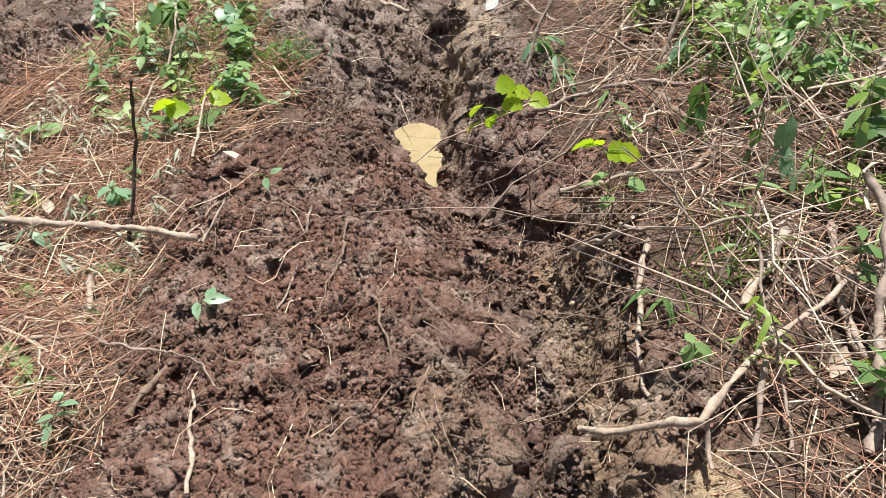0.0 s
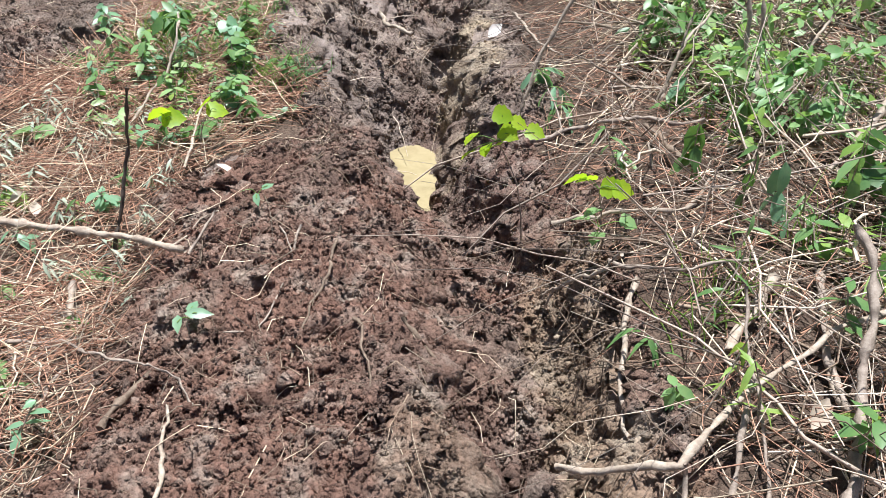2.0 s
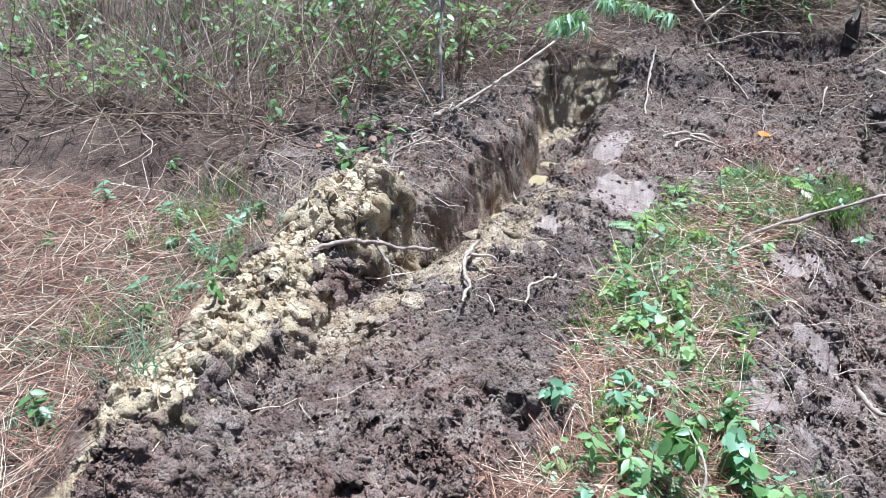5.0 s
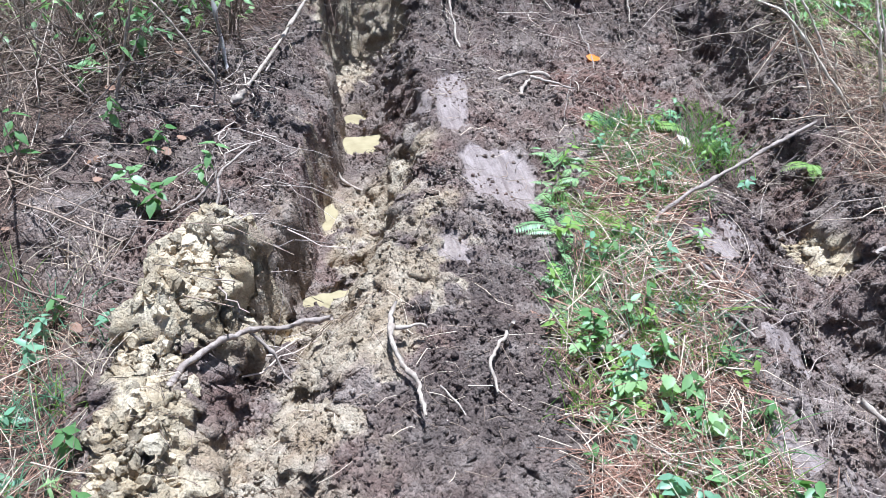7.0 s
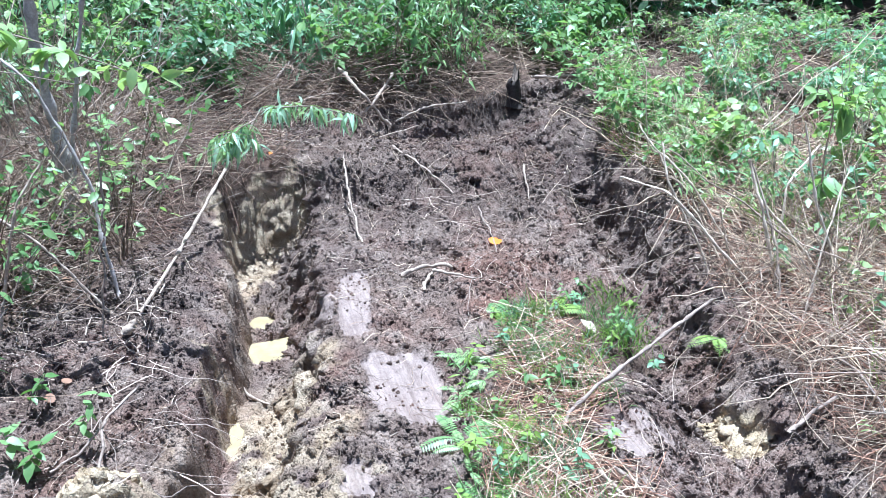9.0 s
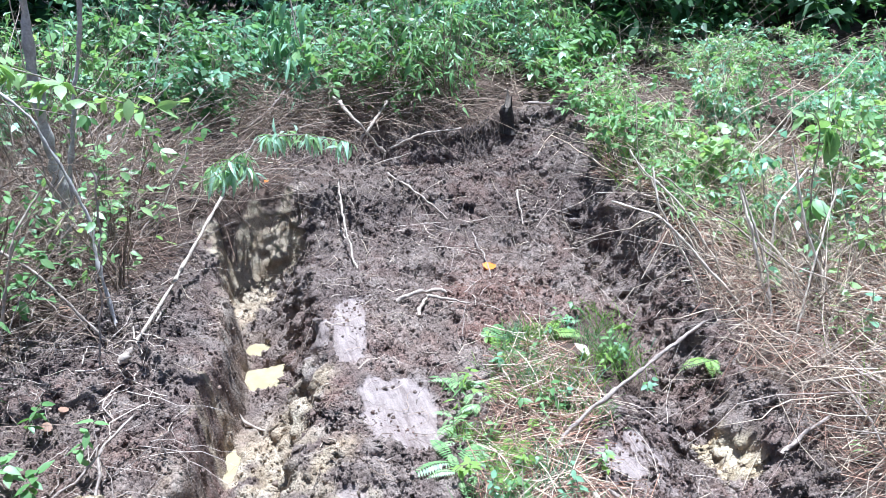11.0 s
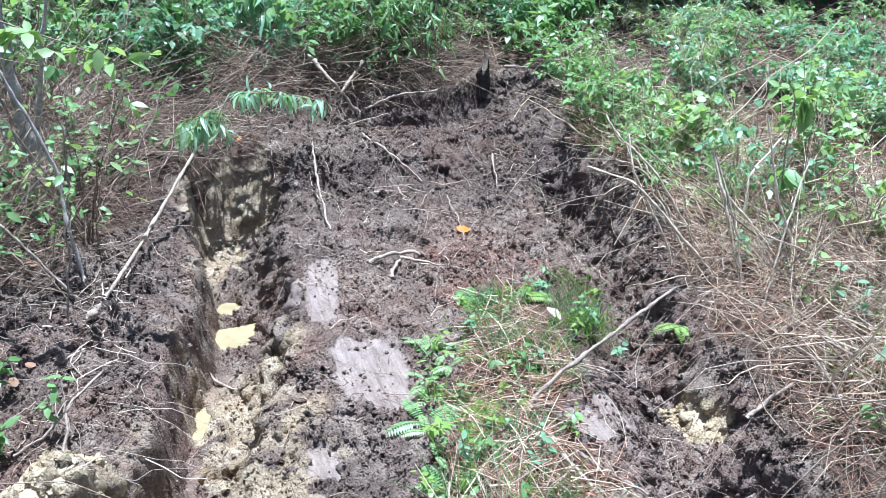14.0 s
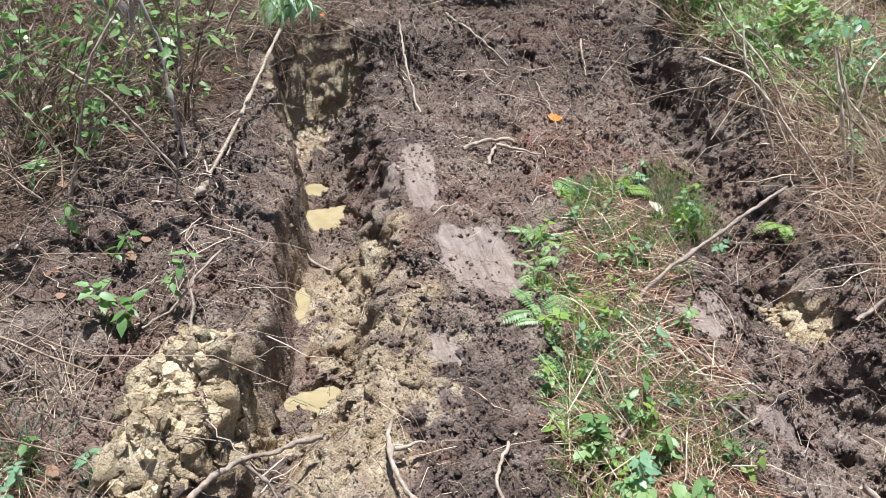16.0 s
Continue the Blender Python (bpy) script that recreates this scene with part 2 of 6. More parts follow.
def dug(x, y):
    """1 on bare, churned soil, 0 on ground that still has its cover."""
    w = 0.10 * value(x, y, .23, 11) + 0.05 * value(x, y, .07, 12)
    a_left = along(y, (0, -.78), (2.0, -.77), (2.5, -.8), (2.65, -.52), (2.9, -.44), (3.2, -.46), (3.6, -.71), (3.9, -.74), (4.2, -.69), (4.5, -.57), (4.95, -.51), (5.2, -.36), (5.4, -.18), (5.6, .06), (5.85, .16), (6.4, .1), (7.2, .1))
    a_right = along(y, (0, .66), (1.2, .62), (1.8, .58), (2.2, .5), (2.6, .43), (3, .38), (3.6, .36), (4.1, .36), (4.6, .33), (5.2, .44), (6, .62), (6.5, .76), (7.4, .86))
    b_left = along(y, (0, -3.0), (3.0, -2.85), (4.2, -2.85), (4.7, -2.95), (5.2, -3.15), (5.8, -3.2), (6.3, -2.95), (6.7, -2.45), (7.3, -2.1), (7.8, -1.8), (8.2, -1.2))
    b_right = along(y, (0, -2.0), (2.9, -1.66), (3.3, -1.45), (3.7, -1.34), (4.05, -1.33), (4.45, -1.24), (4.8, -1.11), (5.43, -.79), (5.95, -.53), (6.1, -.3), (6.2, .3), (7.6, .85))
    end = ramp(8.15 - .1 * np.abs(x + .4) + 2 * w - y, -.04, .04)
    a = ramp(x - a_left + w, -.03, .03) * ramp(a_right + w - x, -.03, .03)
    b = ramp(x - b_left + w, -.03, .03) * ramp(b_right + w - x, -.03, .03)
    pit = ramp(1 - ((x + .1) / 1.2) ** 2 - ((y - 8.35) / .5) ** 2 + 3 * w, -.1, .1)
    return np.maximum(np.maximum(a, b) * end, pit)


SLABS = [(-1.25, 6.32, .09, .38, -13), (-1.41, 6.30, .05, .15, -10), (-1.2, 5.53, .18, .31, -6), (-1.55, 4.93, .07, .10, 0),
         (-.71, 3.84, .10, .10, 30), (-.5, 3.72, .06, .09, 20), (-.42, 4.95, .09, .13, 10), (.22, 3.98, .09, .1, 0), (-.95, 1.74, .10, .12, 20), (-.25, 5.02, .06, .13, 15),
         (.8, 8.3, .13, .09, 0), (-.35, 4.38, .12, .09, 0), (-.66, 2.52, .10, .07, 25)]


def smooth_clay(x, y):
    """Smeared, wet faces left by the wheels."""
    m = np.zeros(np.shape(x))
    for cx, cy, rx, ry, turn in SLABS:
        c, s = math.cos(radians(turn)), math.sin(radians(turn))
        u, v = (x - cx) * c + (y - cy) * s, -(x - cx) * s + (y - cy) * c
        m = np.maximum(m, ramp(1.0 - np.abs(u / rx) ** 4 - np.abs(v / ry) ** 5 + .25 * value(x, y, .07, 21) + .22 * value(x, y * .7, .025, 22), 0, .4))
    return m


def yellow(x, y):
    """Where the yellow subsoil lies open."""
    wall, edge, floor = trench_lines(y)
    n = .5 * value(x, y, .16, 31) + .4 * value(x, y, .06, 32) + .45 * value(x, y, .4, 33)
    ridge = ramp(1 - np.abs(x - wall + .16) / (.18 + .06 * ramp(y, 4.3, 4.7)) + n, .3, .8) * ramp(5.2 - y, 0, .12) * ramp(y, 2.0, 3.0)
    bed = ramp(1 - np.abs(x - wall - .33) / .38 + n, .15, .8) * ramp(y, 3.6, 4.2) * ramp(6.35 - y, 0, .4)
    face = np.maximum(ramp(1 - np.abs(x - wall - .12) / .26 + n, .1, .8) * ramp(y, 6.9, 7.3), ramp(1 - np.abs(x + 1.56) / .34 + .4 * n, .0, .4) * ramp(y, 7.5, 7.7)) * ramp(8.02 - y, 0, .06)
    knob = ramp(1 - np.abs((x - wall + .12) / .27) ** 2.5 - np.abs((y - 4.8) / .36) ** 2.5 + .9 * n, 0, .9)
    mound = ramp(1 - ((x - .07) / .13) ** 2 - ((y - 1.28) / .28) ** 2 + .7 * n, 0, .6)
    lip = ramp(1 - ((x - .68) / .22) ** 2 - ((y - 1.05) / .2) ** 2 + .7 * n, 0, .6)
    cut = ramp(1 - ((x - .17) / .12) ** 2 - ((y - 5.0) / .3) ** 2 + .8 * n, .1, .7)
    side = ramp(1 - ((x - .14) / .15) ** 2 - ((y - 3.6) / .65) ** 2 + .8 * n, .1, .7)
    return np.maximum.reduce([.9 * ridge, .95 * knob, .6 * bed, .6 * face, .2 * ramp(1 - np.abs(x - wall - .03) / .12 + .5 * n, 0, .5) * ramp(y, 4.9, 5.2), .15 * mound, .8 * lip, .95 * cut, .5 * side, .3 * ramp(1 - np.abs(x - .42) / .13 + .6 * n, 0, .5) * ramp(2.3 - y, 0, .3)])


def ground_z(x, y):
    """The height of the ground, with its clods and cracks."""
    x, y = np.asarray(x, float), np.asarray(y, float)
    base = .11 + .04 * np.clip(y - 2, 0, 6) + .05 * np.clip(y - 8, 0, 8) + .05 * ramp(-x, 1.9, 2.5) * ramp(y, 4.6, 5.6)
    base = base + .06 * ramp(x, .4, .6) * ramp(3.2 - y, 0, .8) + .10 * ramp(x, .25, .9) + .10 * ramp(x, .2, .9) * ramp(y, 4, 5.6) + .12 * ramp(y, 7.35, 7.9)
    base = base + .03 * value(x, y, .8, 1) + .015 * value(x, y, .3, 2) + .12 * value(x, y, 3.1, 3) * ramp(np.abs(x + .8), 3.2, 6) + .02 * np.clip(np.abs(x + .8) - 3, 0, 10)
    m = dug(x, y)
    sm = smooth_clay(x, y)
    z = base + .004 * value(x, y, .04, 4)
    # the heap of spoil beside the near rut, and the flattened strip between the ruts
    z = z + .11 * ramp(x, -.82, -.5) * ramp(.2 - x, 0, .25) * ramp(2.75 - y, 0, .35)
    strip = .19 + .012 * (y - 4) + .03 * value(x, y, .35, 5)
    inside = ramp(x, -2.2, -1.7) * ramp(.35 - x, 0, .3) * ramp(y, 3.4, 4.2) * ramp(7.75 - y, .0, .30)
    z = z * (1 - inside) + np.minimum(z, strip) * inside
    z = z + .09 * np.exp(-((x + 1.62) / .28) ** 2 - ((y - 5.05) / .6) ** 2) + .04 * np.exp(-((x + 1.2) / .5) ** 2 - ((y - 6.6) / .7) ** 2)
    # right rut
    wob = .05 * value(x, y, .21, 6) + .025 * value(x, y, .08, 7)
    left, mid, right, floor = rut_lines(y)
    open_r = ramp(7.55 - y, 0, .25)
    fall = ramp(x - left + wob, 0, np.maximum(mid - left, .12)) * (1 - ramp(x - mid + wob, np.maximum(.12 * (right - mid), .0), np.maximum(right - mid, .1)))
    near = ramp(2.4 - y, 0, .6)
    fall = np.where(x < mid, fall ** (1 + .3 * near), fall)
    z = z + (floor + .05 * value(x, y, .17, 8) - z) * np.clip(fall, 0, 1) * open_r
    # left trench
    wall, edge, low = trench_lines(y)
    clean = 1 - .75 * ramp(y, 4.9, 5.2)
    wob2 = .05 * value(x, y, .3, 9) + .018 * value(x, y, .1, 10) * clean
    d = x - wall + wob2
    steepness = .5 + .5 * ramp(4.9 - y, 0, .5)
    cut = ramp(d + .012 * value(x, y, .05, 29) * clean, -.05 * steepness, .14 * steepness) * (1 - ramp(x + wob, wall + .12 + .16 * ramp(y, 4.6, 5.3), edge + .06)) * ramp(8.02 - y + .25 * wob, 0, .40)
    z = z + (low + .02 * value(x, y, .12, 13) - z) * cut
    sheared = np.maximum(ramp(1 - np.abs(d - .02) / .13, 0, .5), ramp(1 - np.abs(y - 7.86) / .24, 0, .5) * ramp(d, 0, .05) * ramp(-1.25 - x, 0, .1)) * ramp(y, 4.9, 5.2) * ramp(8.1 - y, 0, .1)
    z = z - .07 * ramp(wall - x, -.02, .02) * ramp(5.35 - y, 0, .3) * ramp(y, 2.5, 3.6)
    z = z + .06 * np.exp(-((x - wall + .16) / .15) ** 2) * ramp(5.3 - y, 0, .25) * ramp(y, 1.5, 3) * (1 + .6 * value(x, y, .22, 14))
    # chunky lump of clay pushed up on the ridge
    chunk = .6 * value(x + y, y - x, .14, 34) + .7 * (.5 - np.abs(value(x, y, .07, 36))) + .5 * np.abs(value(x, y, .11, 37)) + .25 * value(x, y, .027, 38) + .12 * value(x, y, .013, 39)
    z = z + (.11 + .05 * chunk) * ramp(1 - np.abs((x - wall + .16 + .3 * wob) / .25) ** 3 - np.abs((y - 4.83 + wob) / .31) ** 2, 0, .6)
    z = z + (.07 + .05 * value(x, y, .2, 35) + .035 * chunk) * ramp(1 - np.abs(x - wall + .17) / .2, 0, .5) * ramp(5.1 - y, 0, .2) * ramp(y, 2.6, 3.2)
    # bed of the pools
    wet = np.zeros(np.shape(z))
    for cx, cy, rx, ry, dip in ((-.08, 3.34, .17, .27, .075), (-1.68, 6.97, .07, .10, .10), (-1.70, 6.64, .13, .11, .10), (-1.95, 5.95, .06, .13, .085), (-2.02, 5.26, .13, .07, .07)):
        hollow = np.exp(-(((x - cx) / rx) ** 2 + ((y - cy) / ry) ** 2) ** 2)
        z, wet = z - dip * hollow, np.maximum(wet, hollow)
    z = z - .13 * np.exp(-((x - .2) / .2) ** 2 - ((y - 4.05) / .5) ** 2) * (1 - .8 * np.clip(fall, 0, 1))
    for cx, cy, rx, ry, dip in ((.0, 4.0, .14, .16, .13), (-.42, 4.0, .09, .10, .10), (-.22, 3.35, .06, .22, .10), (.02, 3.75, .10, .08, .08), (-1.52, 3.55, .10, .11, .12), (-.05, 4.35, .12, .10, .09)):
        z = z - dip * ramp(1 - ((x - cx + wob) / rx) ** 2 - ((y - cy + wob) / ry) ** 2, 0, .8)
    # yellow knob, far wall and root pit
    z = z + .09 * np.exp(-(((x - .05) / .12) ** 2 + ((y - 1.3) / .2) ** 2) ** 2)
    z = z - .16 * np.exp(-(((x - .52) / .2) ** 2 + ((y - 6.85) / .45) ** 2) ** 2)
    z = z - .17 * np.exp(-(((x - .06) / .13) ** 2 + ((y - 4.5) / .2) ** 2) ** 2)
    z = z - .22 * np.exp(-(((x - .1) / .95) ** 2 + ((y - 8.4) / .26) ** 2) ** 2)
    # clods: each size sits on the next, with crumbs in the cracks
    rough = m * (1 - .93 * sm) * (1 - .85 * sheared) * (1 - .75 * wet) * (1 - .55 * np.clip(yellow(x, y), 0, 1))
    wx, wy = x + .026 * value(x, y, .045, 23) + .012 * value(x, y, .018, 24), y + .026 * value(x, y, .045, 25) + .012 * value(x, y, .018, 26)
    fine = .8 + .5 * value(x, y, .4, 15)
    big = ramp(value(x, y, .45, 16) + .15, 0, .9)
    z = z + rough * (.046 * (lumps(wx, wy, .16, 40) - .4) * big + .024 * (lumps(wx, wy, .075, 50) - .4) * fine + .020 * (lumps(wx, wy, .036, 60) - .4) * fine)
    z = z + rough * (.016 * (np.abs(value(wx, wy, .05, 27)) - .4) + .016 * (lumps(wx, wy, .021, 65) - .4) + .010 * value(x, y, .014, 17) + .006 * value(x, y, .0085, 30))
    z = z - m * .045 * ramp(value(x, y, .11, 18) * value(x, y, .19, 19), .24, .42) * (1 - sm) * (1 - sheared)
    z = z + sm * (.004 * value(x, y * .1, .02, 20) + .007 * value(x, y * .15, .05, 28))
    torn = m * np.clip(yellow(x, y), 0, 1) * (1 - sheared) * (1 - wet)
    z = z + torn * (.022 * (.5 - np.abs(value(wx, wy, .05, 42))) + .014 * value(wx, wy, .022, 43) + .009 * value(x, y, .0105, 44))
    return z

# ---- mesh builders ----
def mesh_of(name, verts, tris, mat, smooth=True, zone=None):
    verts, tris = np.asarray(verts, np.float32), np.asarray(tris, np.int32)
    me = bpy.data.meshes.new(name)
    me.vertices.add(len(verts))
    me.vertices.foreach_set("co", verts.ravel())
    k = tris.shape[1]
    me.loops.add(tris.size)
    me.loops.foreach_set("vertex_index", tris.ravel())
    me.polygons.add(len(tris))
    me.polygons.foreach_set("loop_start", np.arange(0, tris.size, k, dtype=np.int32))
    me.polygons.foreach_set("use_smooth", np.full(len(tris), smooth))
    if zone is not None:
        at = me.attributes.new("zone", "FLOAT_COLOR", "POINT")
        at.data.foreach_set("color", np.asarray(zone, np.float32).ravel())
    me.materials.append(mat)
    me.update(calc_edges=True)
    return me


def part(name, me, parent, label="", m=None):
    ob = new(name, me)
    ob.parent = parent
    if m is not None:
        ob.matrix_basis = m
    if label:
        ob["label"] = label
    return ob


def group_of(name, place):
    """An Empty at a thing's base."""
    e = new(name)
    e.empty_display_size = .05
    e.location = place
    return e


def tubes(P, R, sides=5, closed=True):
    """Many tubes at once: P (k, n, 3) centre lines, R (k, n) radii. Returns verts and triangles."""
    P, R = np.asarray(P, float), np.asarray(R, float)
    k, n, _ = P.shape
    T = np.gradient(P, axis=1)
    T /= np.linalg.norm(T, axis=2, keepdims=True) + 1e-9
    ref = np.where(np.abs(T[..., 2:3]) < .9, np.array([0, 0, 1.0]), np.array([1.0, 0, 0]))
    A = np.cross(T, ref)
    A /= np.linalg.norm(A, axis=2, keepdims=True) + 1e-9
    B = np.cross(T, A)
    a = np.arange(sides) * 2 * np.pi / sides
    V = P[:, :, None] + R[:, :, None, None] * (np.cos(a)[:, None] * A[:, :, None] + np.sin(a)[:, None] * B[:, :, None])
    i = (np.arange(n - 1)[:, None] * sides + np.arange(sides)).ravel()
    j = (np.arange(n - 1)[:, None] * sides + (np.arange(sides) + 1) % sides).ravel()
    F = np.concatenate([np.stack([i, i + sides, j + sides], 1), np.stack([i, j + sides, j], 1)])
    caps = [(0, s + 1, s) for s in range(1, sides - 1)] + [((n - 1) * sides, (n - 1) * sides + s, (n - 1) * sides + s + 1) for s in range(1, sides - 1)]
    F = np.concatenate([F, np.array(caps)]) if closed else F
    F = (F[None] + (np.arange(k) * n * sides)[:, None, None]).reshape(-1, 3)
    return V.reshape(-1, 3), F


def bent(points, n, rng, wobble=0.0):
    """A smooth line of n points through the given ones, with small crooks."""
    p = np.asarray(points, float)
    s = np.r_[0, np.cumsum(np.linalg.norm(np.diff(p, axis=0), axis=1))]
    u = np.linspace(0, s[-1], n)
    q = np.stack([np.interp(u, s, p[:, c]) for c in range(3)], 1)
    for _ in range(2):
        q[1:-1] = .25 * q[:-2] + .5 * q[1:-1] + .25 * q[2:]
    if wobble:
        w = rng.normal(0, wobble, (n, 3))
        w[1:-1] = (w[:-2] + w[1:-1] + w[2:]) / 3
        q = q + w
    return q


def many(proto_v, proto_f, place, turn, size):
    """Copies of a small shape: place (k, 3), turn (k, 3, 3), size (k,) or (k, 3)."""
    size = np.asarray(size, float)
    size = size[:, None] if size.ndim == 1 else size
    V = np.einsum("kij,kvj->kvi", turn, proto_v[None] * size[:, None, :]) + place[:, None]
    F = (proto_f[None] + (np.arange(len(place)) * len(proto_v))[:, None, None]).reshape(-1, proto_f.shape[1])
    return V.reshape(-1, 3), F


def turns(yaw, pitch, roll):
    """Turn matrices from angles in radians: roll about x, then pitch about y, then yaw about z."""
    cz, sz, cy, sy, cx, sx = np.cos(yaw), np.sin(yaw), np.cos(pitch), np.sin(pitch), np.cos(roll), np.sin(roll)
    one, nil = np.ones_like(cz), np.zeros_like(cz)
    Z = np.stack([np.stack([cz, -sz, nil], -1), np.stack([sz, cz, nil], -1), np.stack([nil, nil, one], -1)], -2)
    Y = np.stack([np.stack([cy, nil, sy], -1), np.stack([nil, one, nil], -1), np.stack([-sy, nil, cy], -1)], -2)
    X = np.stack([np.stack([one, nil, nil], -1), np.stack([nil, cx, -sx], -1), np.stack([nil, sx, cx], -1)], -2)
    return Z @ Y @ X


def blade(outline, droop=.18, fold=.16):
    """A leaf of length 1 along x from a half outline of (along, half width): folded at the midrib, drooping to its tip."""
    v, f = [], []
    for u, w in outline:
        z = -droop * u * u
        v += [(u, -w, z + fold * w), (u, 0, z), (u, w, z + fold * w)]
    for i in range(len(outline) - 1):
        a, b = 3 * i, 3 * i + 3
        f += [(a, b, b + 1), (a, b + 1, a + 1), (a + 1, b + 1, b + 2), (a + 1, b + 2, a + 2)]
    return np.array(v, float), np.array(f)


OVATE = blade([(0, .01), (.25, .21), (.6, .21), (1, .005)])


def kite(at, width, droop=.18, fold=.16):
    """A small four-sided leaf of length 1 for foliage seen from afar."""
    v = [(0, 0, 0), (at, -width, fold * width - droop * at * at), (at, 0, -droop * at * at), (at, width, fold * width - droop * at * at), (1, 0, -droop)]
    return np.array(v, float), np.array([(0, 1, 2), (0, 2, 3), (1, 4, 2), (2, 4, 3)])


PLAIN = kite(.42, .25)
SLIM = kite(.32, .10, .45, .3)
OVAL = kite(.45, .27, .22, .2)
LANCE = blade([(0, .008), (.25, .085), (.55, .09), (1, .004)], .45, .3)
LOBED = blade([(0, .03), (.02, .30), (.16, .45), (.27, .40), (.40, .50), (.58, .35), (.70, .36), (.86, .15), (1, .01)], .2, .16)
FLAKE = blade([(0, .05), (.3, .3), (.6, .34), (1, .03)], -.2, .5)


def icosahedron():
    t = (1 + 5 ** .5) / 2
    v = np.array([(-1, t, 0), (1, t, 0), (-1, -t, 0), (1, -t, 0), (0, -1, t), (0, 1, t), (0, -1, -t), (0, 1, -t), (t, 0, -1), (t, 0, 1), (-t, 0, -1), (-t, 0, 1)])
    f = np.array([(0, 11, 5), (0, 5, 1), (0, 1, 7), (0, 7, 10), (0, 10, 11), (1, 5, 9), (5, 11, 4), (11, 10, 2), (10, 7, 6), (7, 1, 8), (3, 9, 4), (3, 4, 2), (3, 2, 6), (3, 6, 8), (3, 8, 9), (4, 9, 5), (2, 4, 11), (6, 2, 10), (8, 6, 7), (9, 8, 1)])
    return v / np.linalg.norm(v[0]), f


def finer(v, f):
    v, seen, out = [tuple(p) for p in v], {}, []

    def middle(a, b):
        key = (min(a, b), max(a, b))
        if key not in seen:
            p = np.array(v[a]) + np.array(v[b])
            seen[key] = len(v)
            v.append(tuple(p / np.linalg.norm(p)))
        return seen[key]

    for a, b, c in f:
        p, q, r = middle(a, b), middle(b, c), middle(c, a)
        out += [(a, p, r), (b, q, p), (c, r, q), (p, q, r)]
    return np.array(v), np.array(out)

# ---- the ground: one sheet, fine where it is churned, that runs out to the horizon ----
def spread(core, far):
    """Grid lines: the close ones given, then wider and wider out to the horizon."""
    lo, hi = core[0], core[-1]
    out, d, s = [], 0.0, core[1] - core[0]
    while d < far:
        s = min(s * 1.16, 60.0)
        d += s
        out.append(d)
    out = np.array(out)
    return np.r_[lo - out[::-1], core, hi + out]


def zones(x, y):
    m = dug(x, y)
    smear = .5 * ramp(1 - ((x + .36) / .3) ** 2 - ((y - 3.5) / .85) ** 2 + .7 * value(x, y, .2, 85) + .4 * value(x, y, .07, 86), 0, .8)
    n = .6 * value(x, y, .25, 89) + .5 * value(x, y, .08, 90)
    dry = np.maximum(.28 * ramp(1 - ((x - .12) / .42) ** 2 - ((y - 3.2) / .9) ** 2 + n, 0, .8), .45 * ramp(1 - ((x + .2) / .45) ** 2 - ((y - 4.5) / .9) ** 2 + n, 0, .8))
    return np.stack([yellow(x, y) * np.maximum(m, .2) - darker_soil(x, y) * np.clip(1 - 2.5 * yellow(x, y), 0, 1), 1 - m, np.maximum.reduce([smooth_clay(x, y), smear * m, dry * m]), reddish(x, y)], -1)


def darker_soil(x, y):
    """Darker soil at the dug end and on the bank beside the trench, and a wet patch between the ruts."""
    n = .35 * value(x, y, .35, 87) + .25 * value(x, y, .09, 88)
    return np.clip(np.maximum.reduce([ramp(y, 6.7, 7.5), ramp(-x, 1.75, 2.1) * ramp(y, 5.2, 5.9), ramp(1 - ((x + 1.62) / .42) ** 2 - ((y - 4.35) / .8) ** 2, 0, .5)]) * (.6 + n), 0, 1)


def reddish(x, y):
    n = .4 * value(x, y, .3, 75) + .3 * value(x, y, .1, 76)
    heap = np.maximum(ramp(.25 - x, 0, .4) * ramp(2.9 - y, 0, .5), .75 * ramp(.9 - x, 0, .3) * ramp(3.3 - y, 0, .8))
    floor = ramp(1 - ((x + .35) / .5) ** 2 - ((y - 6.3) / .6) ** 2, 0, .8)
    return np.clip(.12 + .75 * np.maximum(heap, floor) + n, 0, 1)


gx = spread(np.arange(-2.9, 1.0, .0101), 900)
gy = spread(np.r_[np.arange(.98, 3.2, .0088), np.arange(3.2, 5.6, .0108), np.arange(5.6, 8.75, .0145)], 900)
X, Y = np.meshgrid(gx, gy)
Z = ground_z(X, Y)
churn = dug(X, Y)
sway = churn * (1 - smooth_clay(X, Y)) * .014
GX, GY = X + sway * (value(X * .4 + Z, Y, .03, 71) + .8 * value(Y, Z, .06, 73)), Y + sway * (value(X, Y * .4 + Z, .03, 72) + .8 * value(X, Z, .06, 74))
slope_y, slope_x = np.gradient(Z, gy, gx)
steep = ramp(np.hypot(slope_x, slope_y), .9, 2.0) * churn
shove = steep * (.045 * value(Y + .6 * X, Z, .13, 77) + .03 * value(Y + .5 * Z, Z, .055, 78) + .018 * value(Y, Z + .4 * Y, .026, 79) + .016 * (lumps(Y + .03 * value(Y, Z, .05, 84), Z, .04, 80) - .5))
sheared_wall = ramp(1 - np.abs(X - trench_lines(Y)[0] - .04) / .25, 0, .4) * ramp(Y, 5.0, 5.3) * ramp(7.95 - Y, 0, .1)
shove = shove * (1 - .9 * sheared_wall)
tilt = np.hypot(slope_x, slope_y) + 1e-6
GX, GY = GX - shove * slope_x / tilt, GY - shove * slope_y / tilt
nx, ny = len(gx), len(gy)
idx = np.arange(nx * ny).reshape(ny, nx)
quads = np.stack([idx[:-1, :-1], idx[:-1, 1:], idx[1:, 1:], idx[1:, :-1]], -1).reshape(-1, 4)
